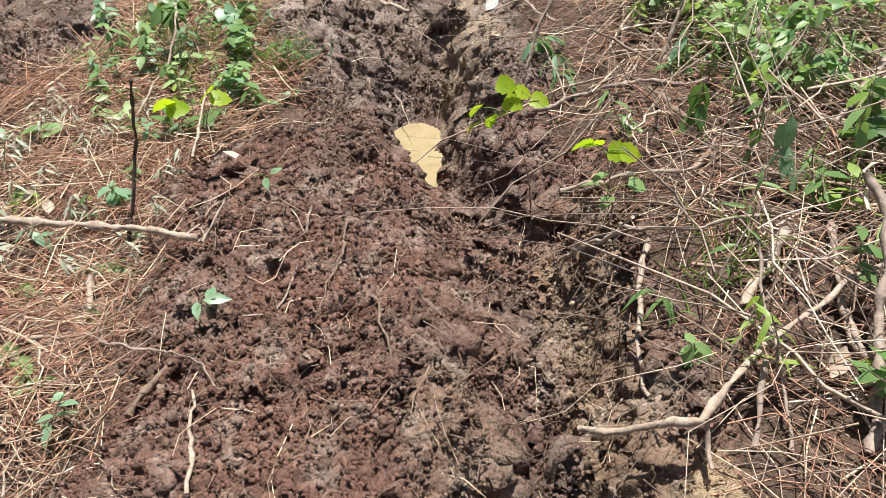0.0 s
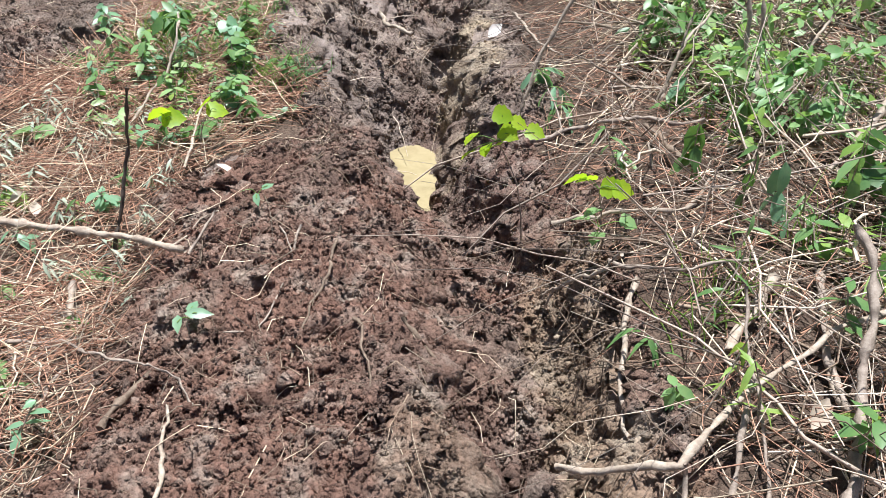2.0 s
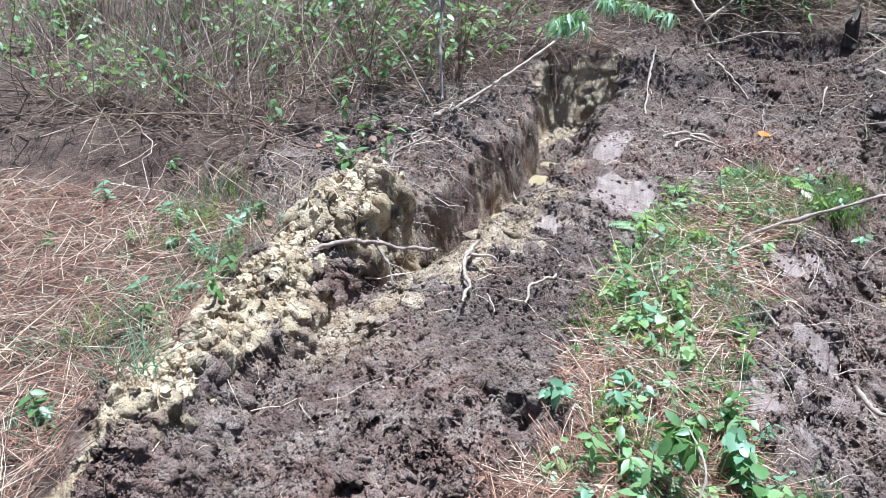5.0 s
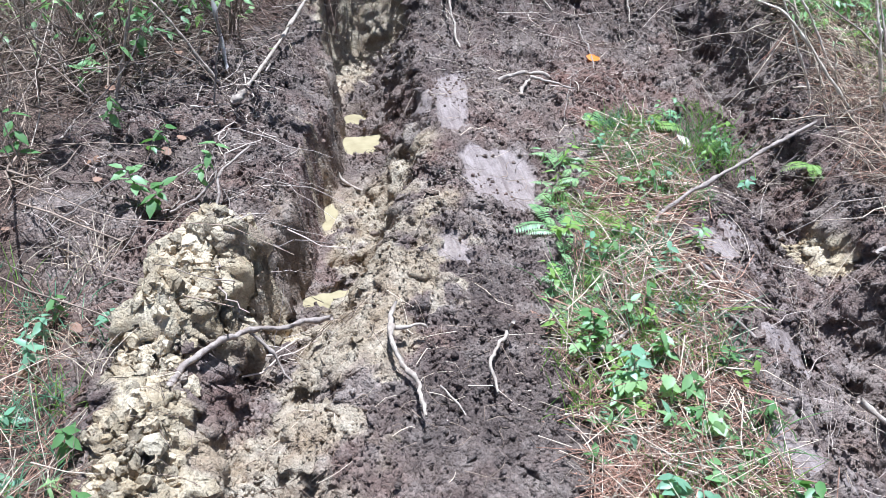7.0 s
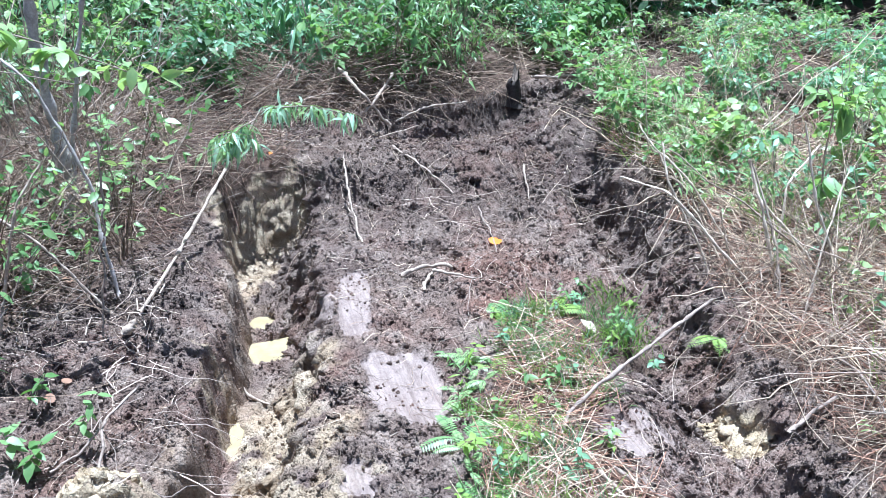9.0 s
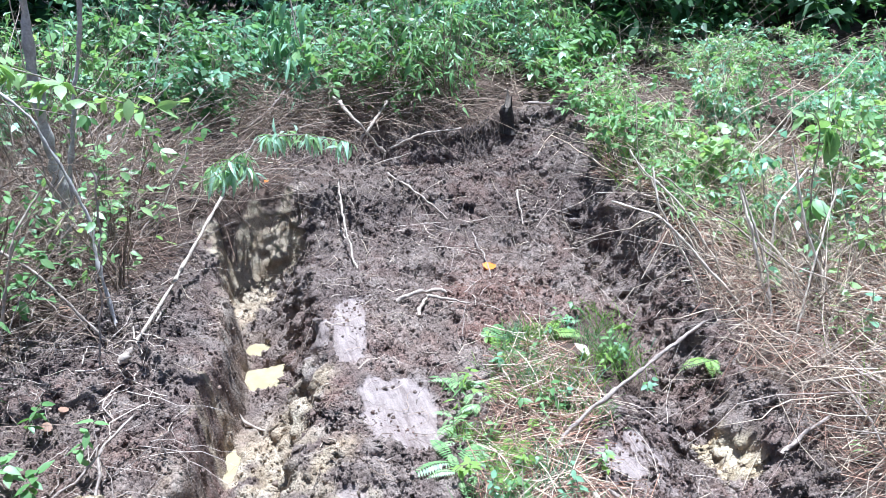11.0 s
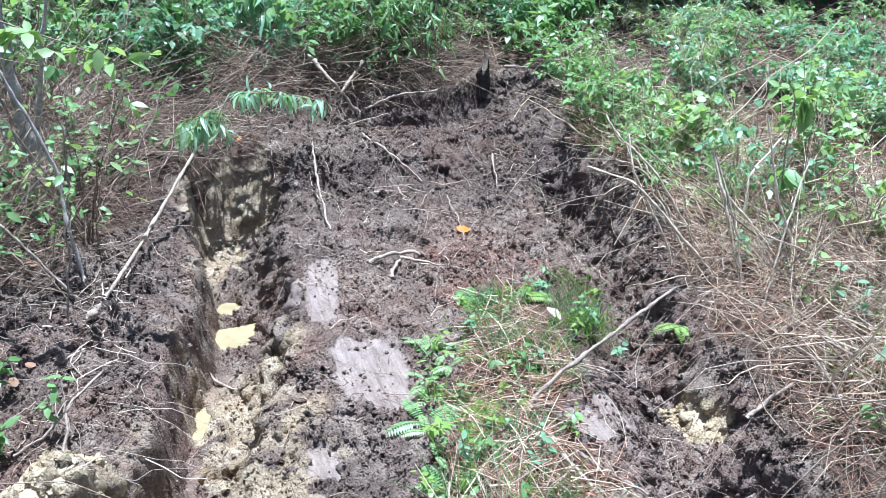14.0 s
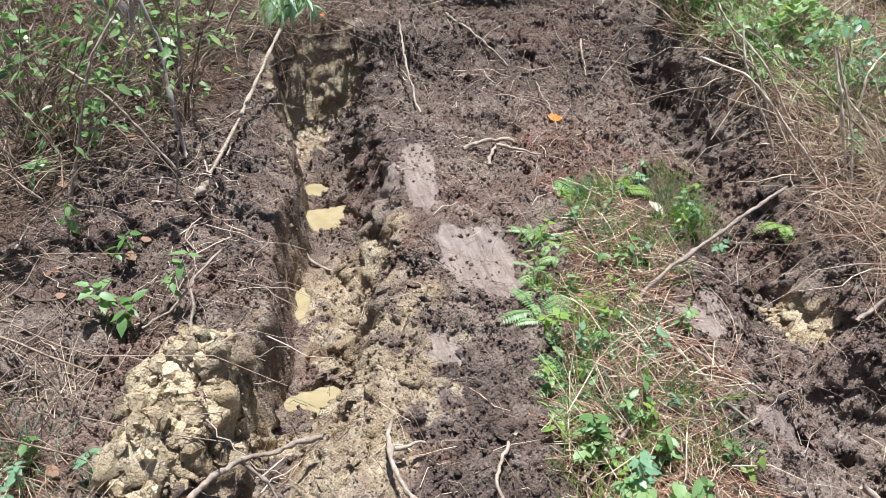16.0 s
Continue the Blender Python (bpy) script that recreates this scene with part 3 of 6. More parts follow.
ground = new("ground", mesh_of("ground", np.stack([GX, GY, Z], -1).reshape(-1, 3), quads, SOIL, True, zones(X, Y).reshape(-1, 4)))
tagged(ground, "churned brown soil with two deep wheel ruts and yellow clay", "ground", kind="structure")


def pool(cx, cy, rx, ry, z, label):
    a = np.arange(40) * 2 * np.pi / 40
    v = np.r_[[(cx, cy, z)], np.stack([cx + rx * np.cos(a), cy + ry * np.sin(a), np.full(40, z)], 1)]
    f = np.array([(0, 1 + i, 1 + (i + 1) % 40) for i in range(40)])
    tagged(new("puddle", mesh_of("puddle", v, f, WATER)), label, "puddle", "puddles in the ruts", "structure")


pool(-.08, 3.33, .20, .32, -.335, "yellow muddy puddle in the bottom of the rut")
pool(-1.71, 6.70, .24, .36, -.182, "yellow muddy water standing at the trench wall")
pool(-1.95, 5.95, .16, .24, -.188, "small pool of yellow water below the trench wall")
pool(-2.04, 5.26, .24, .18, -.186, "shallow muddy pool on pale clay")

# loose clods lying on the churned soil
rng = np.random.default_rng(5)
BALL = icosahedron()
OCTA = (np.array([(1, 0, 0), (-1, 0, 0), (0, 1, 0), (0, -1, 0), (0, 0, 1), (0, 0, -1)], float), np.array([(0, 2, 4), (2, 1, 4), (1, 3, 4), (3, 0, 4), (2, 0, 5), (1, 2, 5), (3, 1, 5), (0, 3, 5)]))
ROCK = finer(*BALL)


def clods(count, lo, hi, proto, name, label, seed, far=8.7, tries=4):
    r = np.random.default_rng(seed)
    x, y = r.uniform(-2.9, .9, count * tries), r.uniform(1.0, far, count * tries)
    keep = (dug(x, y) * (1 - .5 * smooth_clay(x, y)) * (.75 + .4 * value(x, y, .35, 82) + .25 * value(x, y, .12, 83)) * (1 - .12 * yellow(x, y)) > r.uniform(.3, 1, len(x)))
    x, y = x[keep][:count], y[keep][:count]
    z = ground_z(x, y)
    dry = ~((z < -.15) & (((x + .08) / .22) ** 2 + ((y - 3.33) / .32) ** 2 < 1) | (z < -.15) & (x < -1.5))
    x, y, z = x[dry], y[dry], z[dry]
    k = len(x)
    size = lo * (hi / lo) ** (r.uniform(0, 1, k) ** 1.7) * (1 - .4 * yellow(x, y))
    pv, pf = proto
    V, F = many(pv, pf, np.stack([x, y, z + size * .25], 1), turns(r.uniform(0, 6.3, k), r.uniform(0, 3, k), r.uniform(0, 6.3, k)), np.stack([size, size * r.uniform(.6, 1, k), size * r.uniform(.5, .9, k)], 1))
    V = V + np.repeat(size, len(pv))[:, None] * r.normal(0, .12, V.shape)
    zo = np.repeat(zones(x, y), len(pv), 0)
    zo[:, 1:3], zo[:, 0] = 0, np.maximum(zo[:, 0], -.25)
    ob = new(name, mesh_of(name, V, F, SOIL, name == "crumbs", zo))
    tagged(ob, label, "soil", kind="stuff")


clods(15000, .006, .016, BALL, "crumbs", "brown soil crumbs scattered over the churned ground", 1)
clods(32000, .0045, .0105, OCTA, "crumbs", "fine brown soil crumbs between the clods", 3)
clods(34000, .0035, .0085, OCTA, "crumbs", "fine reddish crumbs on the heap of spoil", 4, 3.2, 6)
clods(520, .014, .030, ROCK, "clods", "loose lumps of brown and yellow soil", 2)



def clay_chunks(count, seed):
    """Broken lumps of clay piled on the ridge beside the trench."""
    r = np.random.default_rng(seed)
    y = np.where(r.uniform(0, 1, count) < .55, r.normal(4.82, .15, count), r.uniform(3.1, 4.7, count))
    x = trench_lines(y)[0] - .17 + r.normal(0, .085, count)
    size = .014 * (.048 / .014) ** (r.uniform(0, 1, count) ** 1.6)
    pv, pf = ROCK
    V, F = many(pv, pf, np.stack([x, y, ground_z(x, y) + size * .2], 1), turns(r.uniform(0, 6.3, count), r.uniform(0, 3, count), r.uniform(0, 6.3, count)), np.stack([size, size * r.uniform(.6, 1, count), size * r.uniform(.5, .9, count)], 1))
    V = V + np.repeat(size, len(pv))[:, None] * r.normal(0, .13, V.shape)
    zone = np.tile([.88, 0, 0, 0], (len(V), 1))
    tagged(new("clay_lumps", mesh_of("clay_lumps", V, F, SOIL, False, zone)), "broken crumbling lumps of yellow clay on the ridge", "clay", kind="stuff")


clay_chunks(560, 6)

# ---- ground cover ----
def scatter(r, count, x0, x1, y0, y1, bare=False, keep=None):
    x, y = r.uniform(x0, x1, count), r.uniform(y0, y1, count)
    m = dug(x, y)
    ok = (m > .6) if bare else (m < r.uniform(.1, .75, count))
    if keep is not None:
        ok &= keep(x, y) > r.uniform(0, 1, count)
    return x[ok], y[ok]


def litter(name, label, category, mat, r, x, y, length, thick, lift, tilt, n=3, sides=3, arch=.12):
    """Strands lying criss-cross on the ground."""
    k = len(x)
    L = r.uniform(*length, k)
    yaw = r.uniform(0, 2 * np.pi, k) + .6 * value(x, y, .5, 81)
    s = np.linspace(-.5, .5, n)
    bend = r.normal(0, arch, k)
    px = x[:, None] + L[:, None] * (s * np.cos(yaw)[:, None] - bend[:, None] * (s * s * 4) * np.sin(yaw)[:, None] * .5)
    py = y[:, None] + L[:, None] * (s * np.sin(yaw)[:, None] + bend[:, None] * (s * s * 4) * np.cos(yaw)[:, None] * .5)
    rise = r.normal(0, tilt, k)
    pz = ground_z(px, py) + (r.uniform(0, 1, k) ** 2 * lift)[:, None] + .002 + np.abs(rise[:, None] * L[:, None] * (s + .5 * np.sign(rise)[:, None]))
    rad = r.uniform(*thick, k)[:, None] * np.linspace(1, .55, n)
    V, F = tubes(np.stack([px, py, pz], -1), rad, sides, False)
    return tagged(new(name, mesh_of(name, V, F, mat)), label, category, kind="stuff")


r = np.random.default_rng(21)
x1, y1 = scatter(r, 15000, -2.0, -.55, 1.0, 3.9, False, lambda a, b: .55 + .5 * value(a, b, .3, 91) + .3 * value(a, b, .1, 92))
litter("pine_straw", "reddish brown pine needles matted on the ground", "litter", STRAW, r, x1, y1, (.08, .24), (.0010, .0022), .045, .17)
x1, y1 = scatter(r, 5500, -1.7, -.3, 2.9, 6.3)
litter("pine_straw", "orange brown needles on the strip between the ruts", "litter", STRAW, r, x1, y1, (.10, .28), (.0011, .0026), .06, .18)
x1, y1 = scatter(r, 2500, -1.7, -.3, 3.6, 6.3)
litter("dry_straw", "pale dead grass and needles on the strip between the ruts", "litter", DRY_GRASS, r, x1, y1, (.10, .34), (.0011, .0030), .06, .18)
x1, y1 = scatter(r, 7500, .3, 2.8, .9, 7.6)
litter("pine_straw", "brown needles and dead stems under the brush", "litter", STRAW, r, x1, y1, (.10, .28), (.0011, .0024), .06, .2)
x1, y1 = scatter(r, 3000, -4.2, -2.1, 5.0, 8.4)
litter("pine_straw", "dark brown needles matted on the bank beside the trench", "litter", DUSKY_STRAW, r, x1, y1, (.10, .30), (.001, .0017), .06, .2)
x1, y1 = scatter(r, 3500, -3.0, 4.0, 7.4, 11.5)
litter("pine_straw", "dark brown straw on the ground beyond the dug end", "litter", DUSKY_STRAW, r, x1, y1, (.12, .4), (.0014, .0028), .08, .25)
x1, y1 = scatter(r, 3200, -2.0, -.55, 1.0, 3.9)
litter("dry_straw", "pale dead grass blades among the pine needles", "litter", DRY_GRASS, r, x1, y1, (.08, .26), (.0010, .0024), .05, .2)
x1, y1 = scatter(r, 1300, .4, 2.8, .9, 7.4)
litter("dry_straw", "pale dead stems and grass under the brush", "litter", DRY_GRASS, r, x1, y1, (.10, .34), (.0012, .0034), .08, .25)
x1, y1 = scatter(r, 350, -4.2, -2.1, 5.0, 8.4)
litter("dry_straw", "pale dead grass on the bank beside the trench", "litter", DRY_GRASS, r, x1, y1, (.10, .34), (.0010, .0024), .08, .25)
x1, y1 = scatter(r, 1300, -2.6, 4.0, 7.6, 11.0)
litter("dry_straw", "pale dead grass beyond the dug end", "litter", DRY_GRASS, r, x1, y1, (.15, .45), (.0014, .003), .1, .3)
x1, y1 = scatter(r, 6500, -4.6, -2.55, 1.6, 4.9)
litter("pine_straw", "pinkish brown needles on the ground beside the clay ridge", "litter", STRAW, r, x1, y1, (.10, .30), (.001, .0018), .05, .18)
x1, y1 = scatter(r, 2600, -4.6, -2.55, 1.6, 4.9)
litter("dry_straw", "pale grass on the ground beside the clay ridge", "litter", DRY_GRASS, r, x1, y1, (.10, .34), (.001, .0022), .07, .22)
x1, y1 = scatter(r, 2500, -6.5, 5.0, -2.5, 1.6)
litter("pine_straw", "brown needles on the trodden ground behind", "litter", STRAW, r, x1, y1, (.12, .34), (.0014, .003), .05, .18)
x1, y1 = scatter(r, 1500, 2.6, 6.0, 1.0, 9.0)
litter("pine_straw", "brown needles on the ground beyond the bushes", "litter", STRAW, r, x1, y1, (.12, .4), (.0014, .003), .06, .2)
x1, y1 = scatter(r, 2000, .3, 2.1, 4.3, 7.6)
litter("dry_straw", "pale bleached grass matted over the bank", "litter", DRY_GRASS, r, x1, y1, (.14, .5), (.0010, .0030), .12, .25, 4, 3, .3)
x1, y1 = scatter(r, 1800, .3, 2.1, 4.3, 7.6)
litter("pine_straw", "pinkish brown straw lying over the bank", "litter", STRAW, r, x1, y1, (.10, .34), (.0009, .0024), .12, .25)
x1, y1 = scatter(r, 900, .3, 2.1, 4.3, 7.6)
litter("pine_straw", "dull brown straw matted over the bank", "litter", DUSKY_STRAW, r, x1, y1, (.12, .4), (.0009, .0022), .12, .25)
x1, y1 = scatter(r, 4200, -3.3, .2, 7.0, 9.4)
litter("pine_straw", "thick mat of old brown straw round the dug end", "litter", DUSKY_STRAW, r, x1, y1, (.12, .4), (.0012, .0032), .12, .3)
# roots and straw pressed into the bare soil
x1, y1 = scatter(r, 4200, -3.2, .8, 1.0, 8.8, True)
litter("root_hairs", "thin roots and straws stuck in the bare soil", "roots", ROOT, r, x1, y1, (.03, .16), (.0007, .0020), .025, .2, 4, 3, .5)
x1, y1 = scatter(r, 1100, -3.2, .8, 1.0, 8.8, True)
litter("straw_bits", "pale straws lying on the bare soil", "straw", DRY_GRASS, r, x1, y1, (.05, .22), (.0009, .002), .02, .12, 4, 3, .3)


def tangle(name, label, r, x, y, mat, length, thick, height, upright, n=6, wob=.08):
    """Dead stems leaning and crossing one another."""
    k = len(x)
    L, yaw = r.uniform(*length, k), r.uniform(0, 2 * np.pi, k)
    el = np.clip(r.normal(upright, .35, k), -.05, 1.45)
    s = np.linspace(0, 1, n)
    sag = r.uniform(0, .5, k)
    horiz = L[:, None] * s * np.cos(el)[:, None]
    px = x[:, None] + horiz * np.cos(yaw)[:, None] + np.cumsum(r.normal(0, wob, (k, n)), 1) * L[:, None] * .5
    py = y[:, None] + horiz * np.sin(yaw)[:, None] + np.cumsum(r.normal(0, wob, (k, n)), 1) * L[:, None] * .5
    pz = ground_z(x, y)[:, None] + (r.uniform(0, 1, k) ** 1.5 * height)[:, None] + L[:, None] * (s * np.sin(el)[:, None] - sag[:, None] * s * s * .6 * np.cos(el)[:, None])
    pz = np.maximum(pz, ground_z(px, py) + .004)
    rad = (thick[0] * (thick[1] / thick[0]) ** (r.uniform(0, 1, k) ** 2.5))[:, None] * np.linspace(1, .4, n)
    V, F = tubes(np.stack([px, py, pz], -1), rad, 3, False)
    return tagged(new(name, mesh_of(name, V, F, mat)), label, "brush", kind="stuff")


x1, y1 = scatter(r, 700, .58, 2.8, .9, 5.6)
tangle("dead_brush", "brown dead stems lying criss-cross beside the rut", r, x1, y1, ROOT, (.2, .8), (.0015, .007), .12, .12, 6, .11)
x1, y1 = scatter(r, 1050, .58, 2.8, .9, 5.6)
tangle("dead_brush", "grey-brown dead stems lying criss-cross beside the rut", r, x1, y1, TWIG, (.25, 1.1), (.0015, .0085), .16, .12)
x1, y1 = scatter(r, 520, .6, 2.4, 1.0, 4.5)
tangle("dead_brush", "pale dead stems lying over the brush", r, x1, y1, PALE_TWIG, (.2, .8), (.0016, .0085), .14, .1)
x1, y1 = scatter(r, 620, .3, 2.0, 4.6, 7.9)
tangle("dead_stems", "pale dry stems arching over the bank", r, x1, y1, DRY_GRASS, (.25, .9), (.0018, .0075), .05, .55, 7, .11)
x1, y1 = scatter(r, 700, .3, 2.2, 4.6, 8.2)
tangle("dead_brush", "brown dead stems tangled over the bank", r, x1, y1, ROOT, (.2, .8), (.0016, .006), .12, .35, 6, .12)
x1, y1 = scatter(r, 400, -4.6, -2.2, 5.6, 9.0)
tangle("bramble_stems", "pale dead stems standing in the bramble", r, x1, y1, TWIG, (.4, 1.4), (.002, .009), .05, .9, 7, .10)
x1, y1 = scatter(r, 260, -5.8, -2.7, 5.2, 8.4)
tangle("bramble_stems", "thin pale stems standing upright in the bramble", r, x1, y1, PALE_TWIG, (.5, 1.5), (.0025, .008), .03, 1.2, 7, .05)
x1, y1 = scatter(r, 110, .45, 1.9, 4.5, 7.3)
tangle("dead_stems", "long pale stems leaning over the bank", r, x1, y1, PALE_TWIG, (.5, 1.3), (.0025, .006), .03, .85)
x1, y1 = scatter(r, 1300, -3.4, -.2, 7.1, 9.4)
tangle("dead_brush", "matted brown dead stems behind the felled pole", r, x1, y1, TWIG, (.15, .7), (.0012, .0045), .15, .35)
x1, y1 = scatter(r, 70, -1.35, -.75, 1.1, 2.0)
tangle("fallen_twigs", "pale broken twigs at the edge of the heap", r, x1, y1, PALE_TWIG, (.1, .4), (.002, .007), .03, .08)
x1, y1 = scatter(r, 1900, -5.0, -2.2, 5.4, 9.2)
tangle("bramble_stems", "brown dead bramble stems leaning over the bank", r, x1, y1, ROOT, (.3, 1.3), (.0016, .008), .15, .5, 7, .11)
x1, y1 = scatter(r, 900, -1.5, .2, 8.55, 9.4)
tangle("dead_brush", "pile of brown dead brush behind the root pit", r, x1, y1, ROOT, (.3, .9), (.0016, .007), .38, .25, 7, .1)
x1, y1 = scatter(r, 1300, -2.6, 3.2, 7.9, 10.5)
tangle("dead_brush", "heap of dead brown stems beyond the dug end", r, x1, y1, ROOT, (.3, 1.1), (.0016, .006), .25, .3)


x1, y1 = scatter(r, 420, -3.4, -2.15, 4.6, 6.9, True)
tangle("fallen_twigs", "grey twigs and stems lying on the bank of dug soil", r, x1, y1, TWIG, (.08, .45), (.0014, .006), .03, .06, 7, .13)
x1, y1 = scatter(r, 130, -1.3, .8, 6.2, 8.6, True)
tangle("fallen_twigs", "pale twigs and roots lying on the dug floor", r, x1, y1, PALE_TWIG, (.08, .35), (.0014, .006), .02, .08)
x1, y1 = scatter(r, 420, -.9, .9, 3.4, 7.6, True)
tangle("fallen_twigs", "grey twigs and roots lying in the rut", r, x1, y1, TWIG, (.08, .35), (.0012, .004), .03, .1)


# ---- living plants ----
def leaves_on(r, stems, per, leaf, size, spread_r=.03):
    """Leaves along the outer half of many stems: stems (k, n, 3)."""
    k, n, _ = stems.shape
    t = r.uniform(.3, 1, (k, per)) * (n - 1)
    i = np.minimum(t.astype(int), n - 2)
    f = (t - i)[..., None]
    rows = np.arange(k)[:, None]
    p = (stems[rows, i] * (1 - f) + stems[rows, i + 1] * f).reshape(-1, 3)
    d = (stems[rows, i + 1] - stems[rows, i]).reshape(-1, 3)
    yaw = np.arctan2(d[:, 1], d[:, 0]) + r.normal(0, 1.1, len(p))
    m = turns(yaw, r.normal(.25, .45, len(p)), r.normal(0, .5, len(p)))
    s = r.uniform(*size, len(p))
    return many(leaf[0], leaf[1], p + r.normal(0, spread_r * .3, p.shape), m, s)


def shrub(name, label, place, height, width, stems, per, leaf, size, mat, bark, seed, twigs=5, category="shrub", lean=(0, 0), droop=.15):
    """A bush of thin branching stems with its leaves."""
    r = np.random.default_rng(seed)
    x, y = place
    z = float(ground_z(x, y)) - .01
    n = 7
    s = np.linspace(0, 1, n)
    yaw = r.uniform(0, 2 * np.pi, stems)
    out = r.uniform(.15, 1, stems) * width
    h = r.uniform(.55, 1, stems) * height
    P = np.zeros((stems, n, 3))
    P[..., 0] = (out * np.cos(yaw) + lean[0])[:, None] * s ** 1.4 + np.cumsum(r.normal(0, .012, (stems, n)), 1) * (s > 0)
    P[..., 1] = (out * np.sin(yaw) + lean[1])[:, None] * s ** 1.4 + np.cumsum(r.normal(0, .012, (stems, n)), 1) * (s > 0)
    P[..., 2] = h[:, None] * (s - droop * s * s)
    base = r.normal(0, .02, (stems, 1, 3))
    base[..., 2] = 0
    P = P + base
    rad = (.0022 + .004 * height * r.uniform(.5, 1, stems))[:, None] * np.linspace(1, .35, n)
    V, F = tubes(P, rad, 3, False)
    # side twigs
    pick = r.integers(0, stems, stems * twigs)
    at = r.uniform(.3, .95, len(pick)) * (n - 1)
    i = np.minimum(at.astype(int), n - 2)
    f = (at - i)[:, None]
    start = P[pick, i] * (1 - f) + P[pick, i + 1] * f
    L, ty = r.uniform(.12, .34, len(pick)) * (.35 + .65 * height), r.uniform(0, 2 * np.pi, len(pick))
    q = np.linspace(0, 1, 5)
    T = start[:, None] + L[:, None, None] * np.stack([np.cos(ty)[:, None] * q, np.sin(ty)[:, None] * q, r.uniform(-.1, .9, len(pick))[:, None] * q - .45 * q * q], -1)
    V2, F2 = tubes(T[:, ::4], np.full((len(pick), 2), .0018) * np.linspace(1, .5, 2), 3, False)
    thing = group_of(name, (x, y, z))
    tagged(thing, label, category)
    part("stem", mesh_of("stem", np.r_[V, V2], np.r_[F, F2 + len(V)], bark), thing)
    LV, LF = leaves_on(r, T, per, leaf, size)
    tagged(part("foliage", mesh_of("foliage", LV, LF, mat), thing), kind="stuff")
    return thing


def fern(place, count, length, seed, label="green fern with feathery fronds", mat=GRASS, aim=None):
    r = np.random.default_rng(seed)
    x, y = place
    z = float(ground_z(x, y))
    thing = tagged(group_of("fern", (x, y, z)), label, "fern")
    for i in range(count):
        yaw = r.uniform(0, 6.3) if aim is None else aim + r.normal(0, .5)
        L = length * r.uniform(.7, 1.1)
        n = 18
        s = np.linspace(0, 1, n)
        c = np.stack([L * s * np.cos(yaw), L * s * np.sin(yaw), L * (.55 * s - .6 * s * s) + .01], 1)
        V, F = tubes(c[None], (np.full((1, n), .0014) * np.linspace(1, .4, n)), 4)
        k = n - 2
        p = np.repeat(c[1:-1], 2, 0)
        yy = np.tile([1.25, -1.25], k) + yaw
        size = np.repeat(L * .19 * np.sin(np.pi * np.clip(s[1:-1] * .85 + .13, 0, 1)), 2)
        V2, F2 = many(LANCE[0] * (1, 1.7, .5), LANCE[1], p, turns(yy, np.full(2 * k, .1), np.zeros(2 * k)), size)
        part("frond", mesh_of("frond", np.r_[V, V2], np.r_[F, F2 + len(V)], mat), thing)
    return thing


def tuft(place, count, height, seed, mat=GRASS, label="tuft of green grass", spread_r=.05):
    r = np.random.default_rng(seed)
    x, y = place
    z = float(ground_z(x, y))
    yaw, L = r.uniform(0, 6.3, count), height * r.uniform(.5, 1.1, count)
    s = np.linspace(0, 1, 5)
    b = r.normal(0, spread_r, (count, 2))
    o = r.uniform(.3, 1, count)
    P = np.stack([b[:, :1] + (o * L * np.cos(yaw))[:, None] * s ** 1.5, b[:, 1:] + (o * L * np.sin(yaw))[:, None] * s ** 1.5, L[:, None] * (s - .35 * o[:, None] * s * s) - .005], -1)
    V, F = tubes(P, np.full((count, 5), .0023) * np.array([.8, 1, .9, .6, .15]), 3)
    thing = tagged(group_of("grass_tuft", (x, y, z)), label, "grass")
    tagged(part("grass", mesh_of("grass", V, F, mat), thing), kind="stuff")


def sprig(name, label, place, height, leaves, leaf, size, mat, seed, category="seedling", lean=(0, 0), stem_mat=None, droop=.2):
    """A single stalk whose leaves can be told apart."""
    r = np.random.default_rng(seed)
    x, y = place
    z = float(ground_z(x, y))
    thing = tagged(group_of(name, (x, y, z)), label, category)
    n = 7
    s = np.linspace(0, 1, n)
    c = np.stack([lean[0] * s ** 1.3, lean[1] * s ** 1.3, height * s - .005], 1) + np.cumsum(r.normal(0, .003, (n, 3)), 0)
    V, F = tubes(c[None], np.full((1, n), .003) * np.linspace(1, .5, n), 5)
    part("stem", mesh_of("stem", V, F, stem_mat or TWIG), thing)
    me = mesh_of("leaf", leaf[0], leaf[1], mat)
    for i in range(leaves):
        u = (.35 + .65 * (i + r.uniform(0, 1)) / leaves) * (n - 1)
        j = min(int(u), n - 2)
        p = c[j] * (1 - u + j) + c[j + 1] * (u - j)
        k = r.uniform(*size)
        m = Matrix.Translation(Vector(p)) @ Euler((r.normal(0, .3), r.normal(droop, .3), i * 2.4 + r.normal(0, .4))).to_matrix().to_4x4() @ Matrix.Scale(k, 4)
        part("leaf", me, thing, "", m)
    return thing


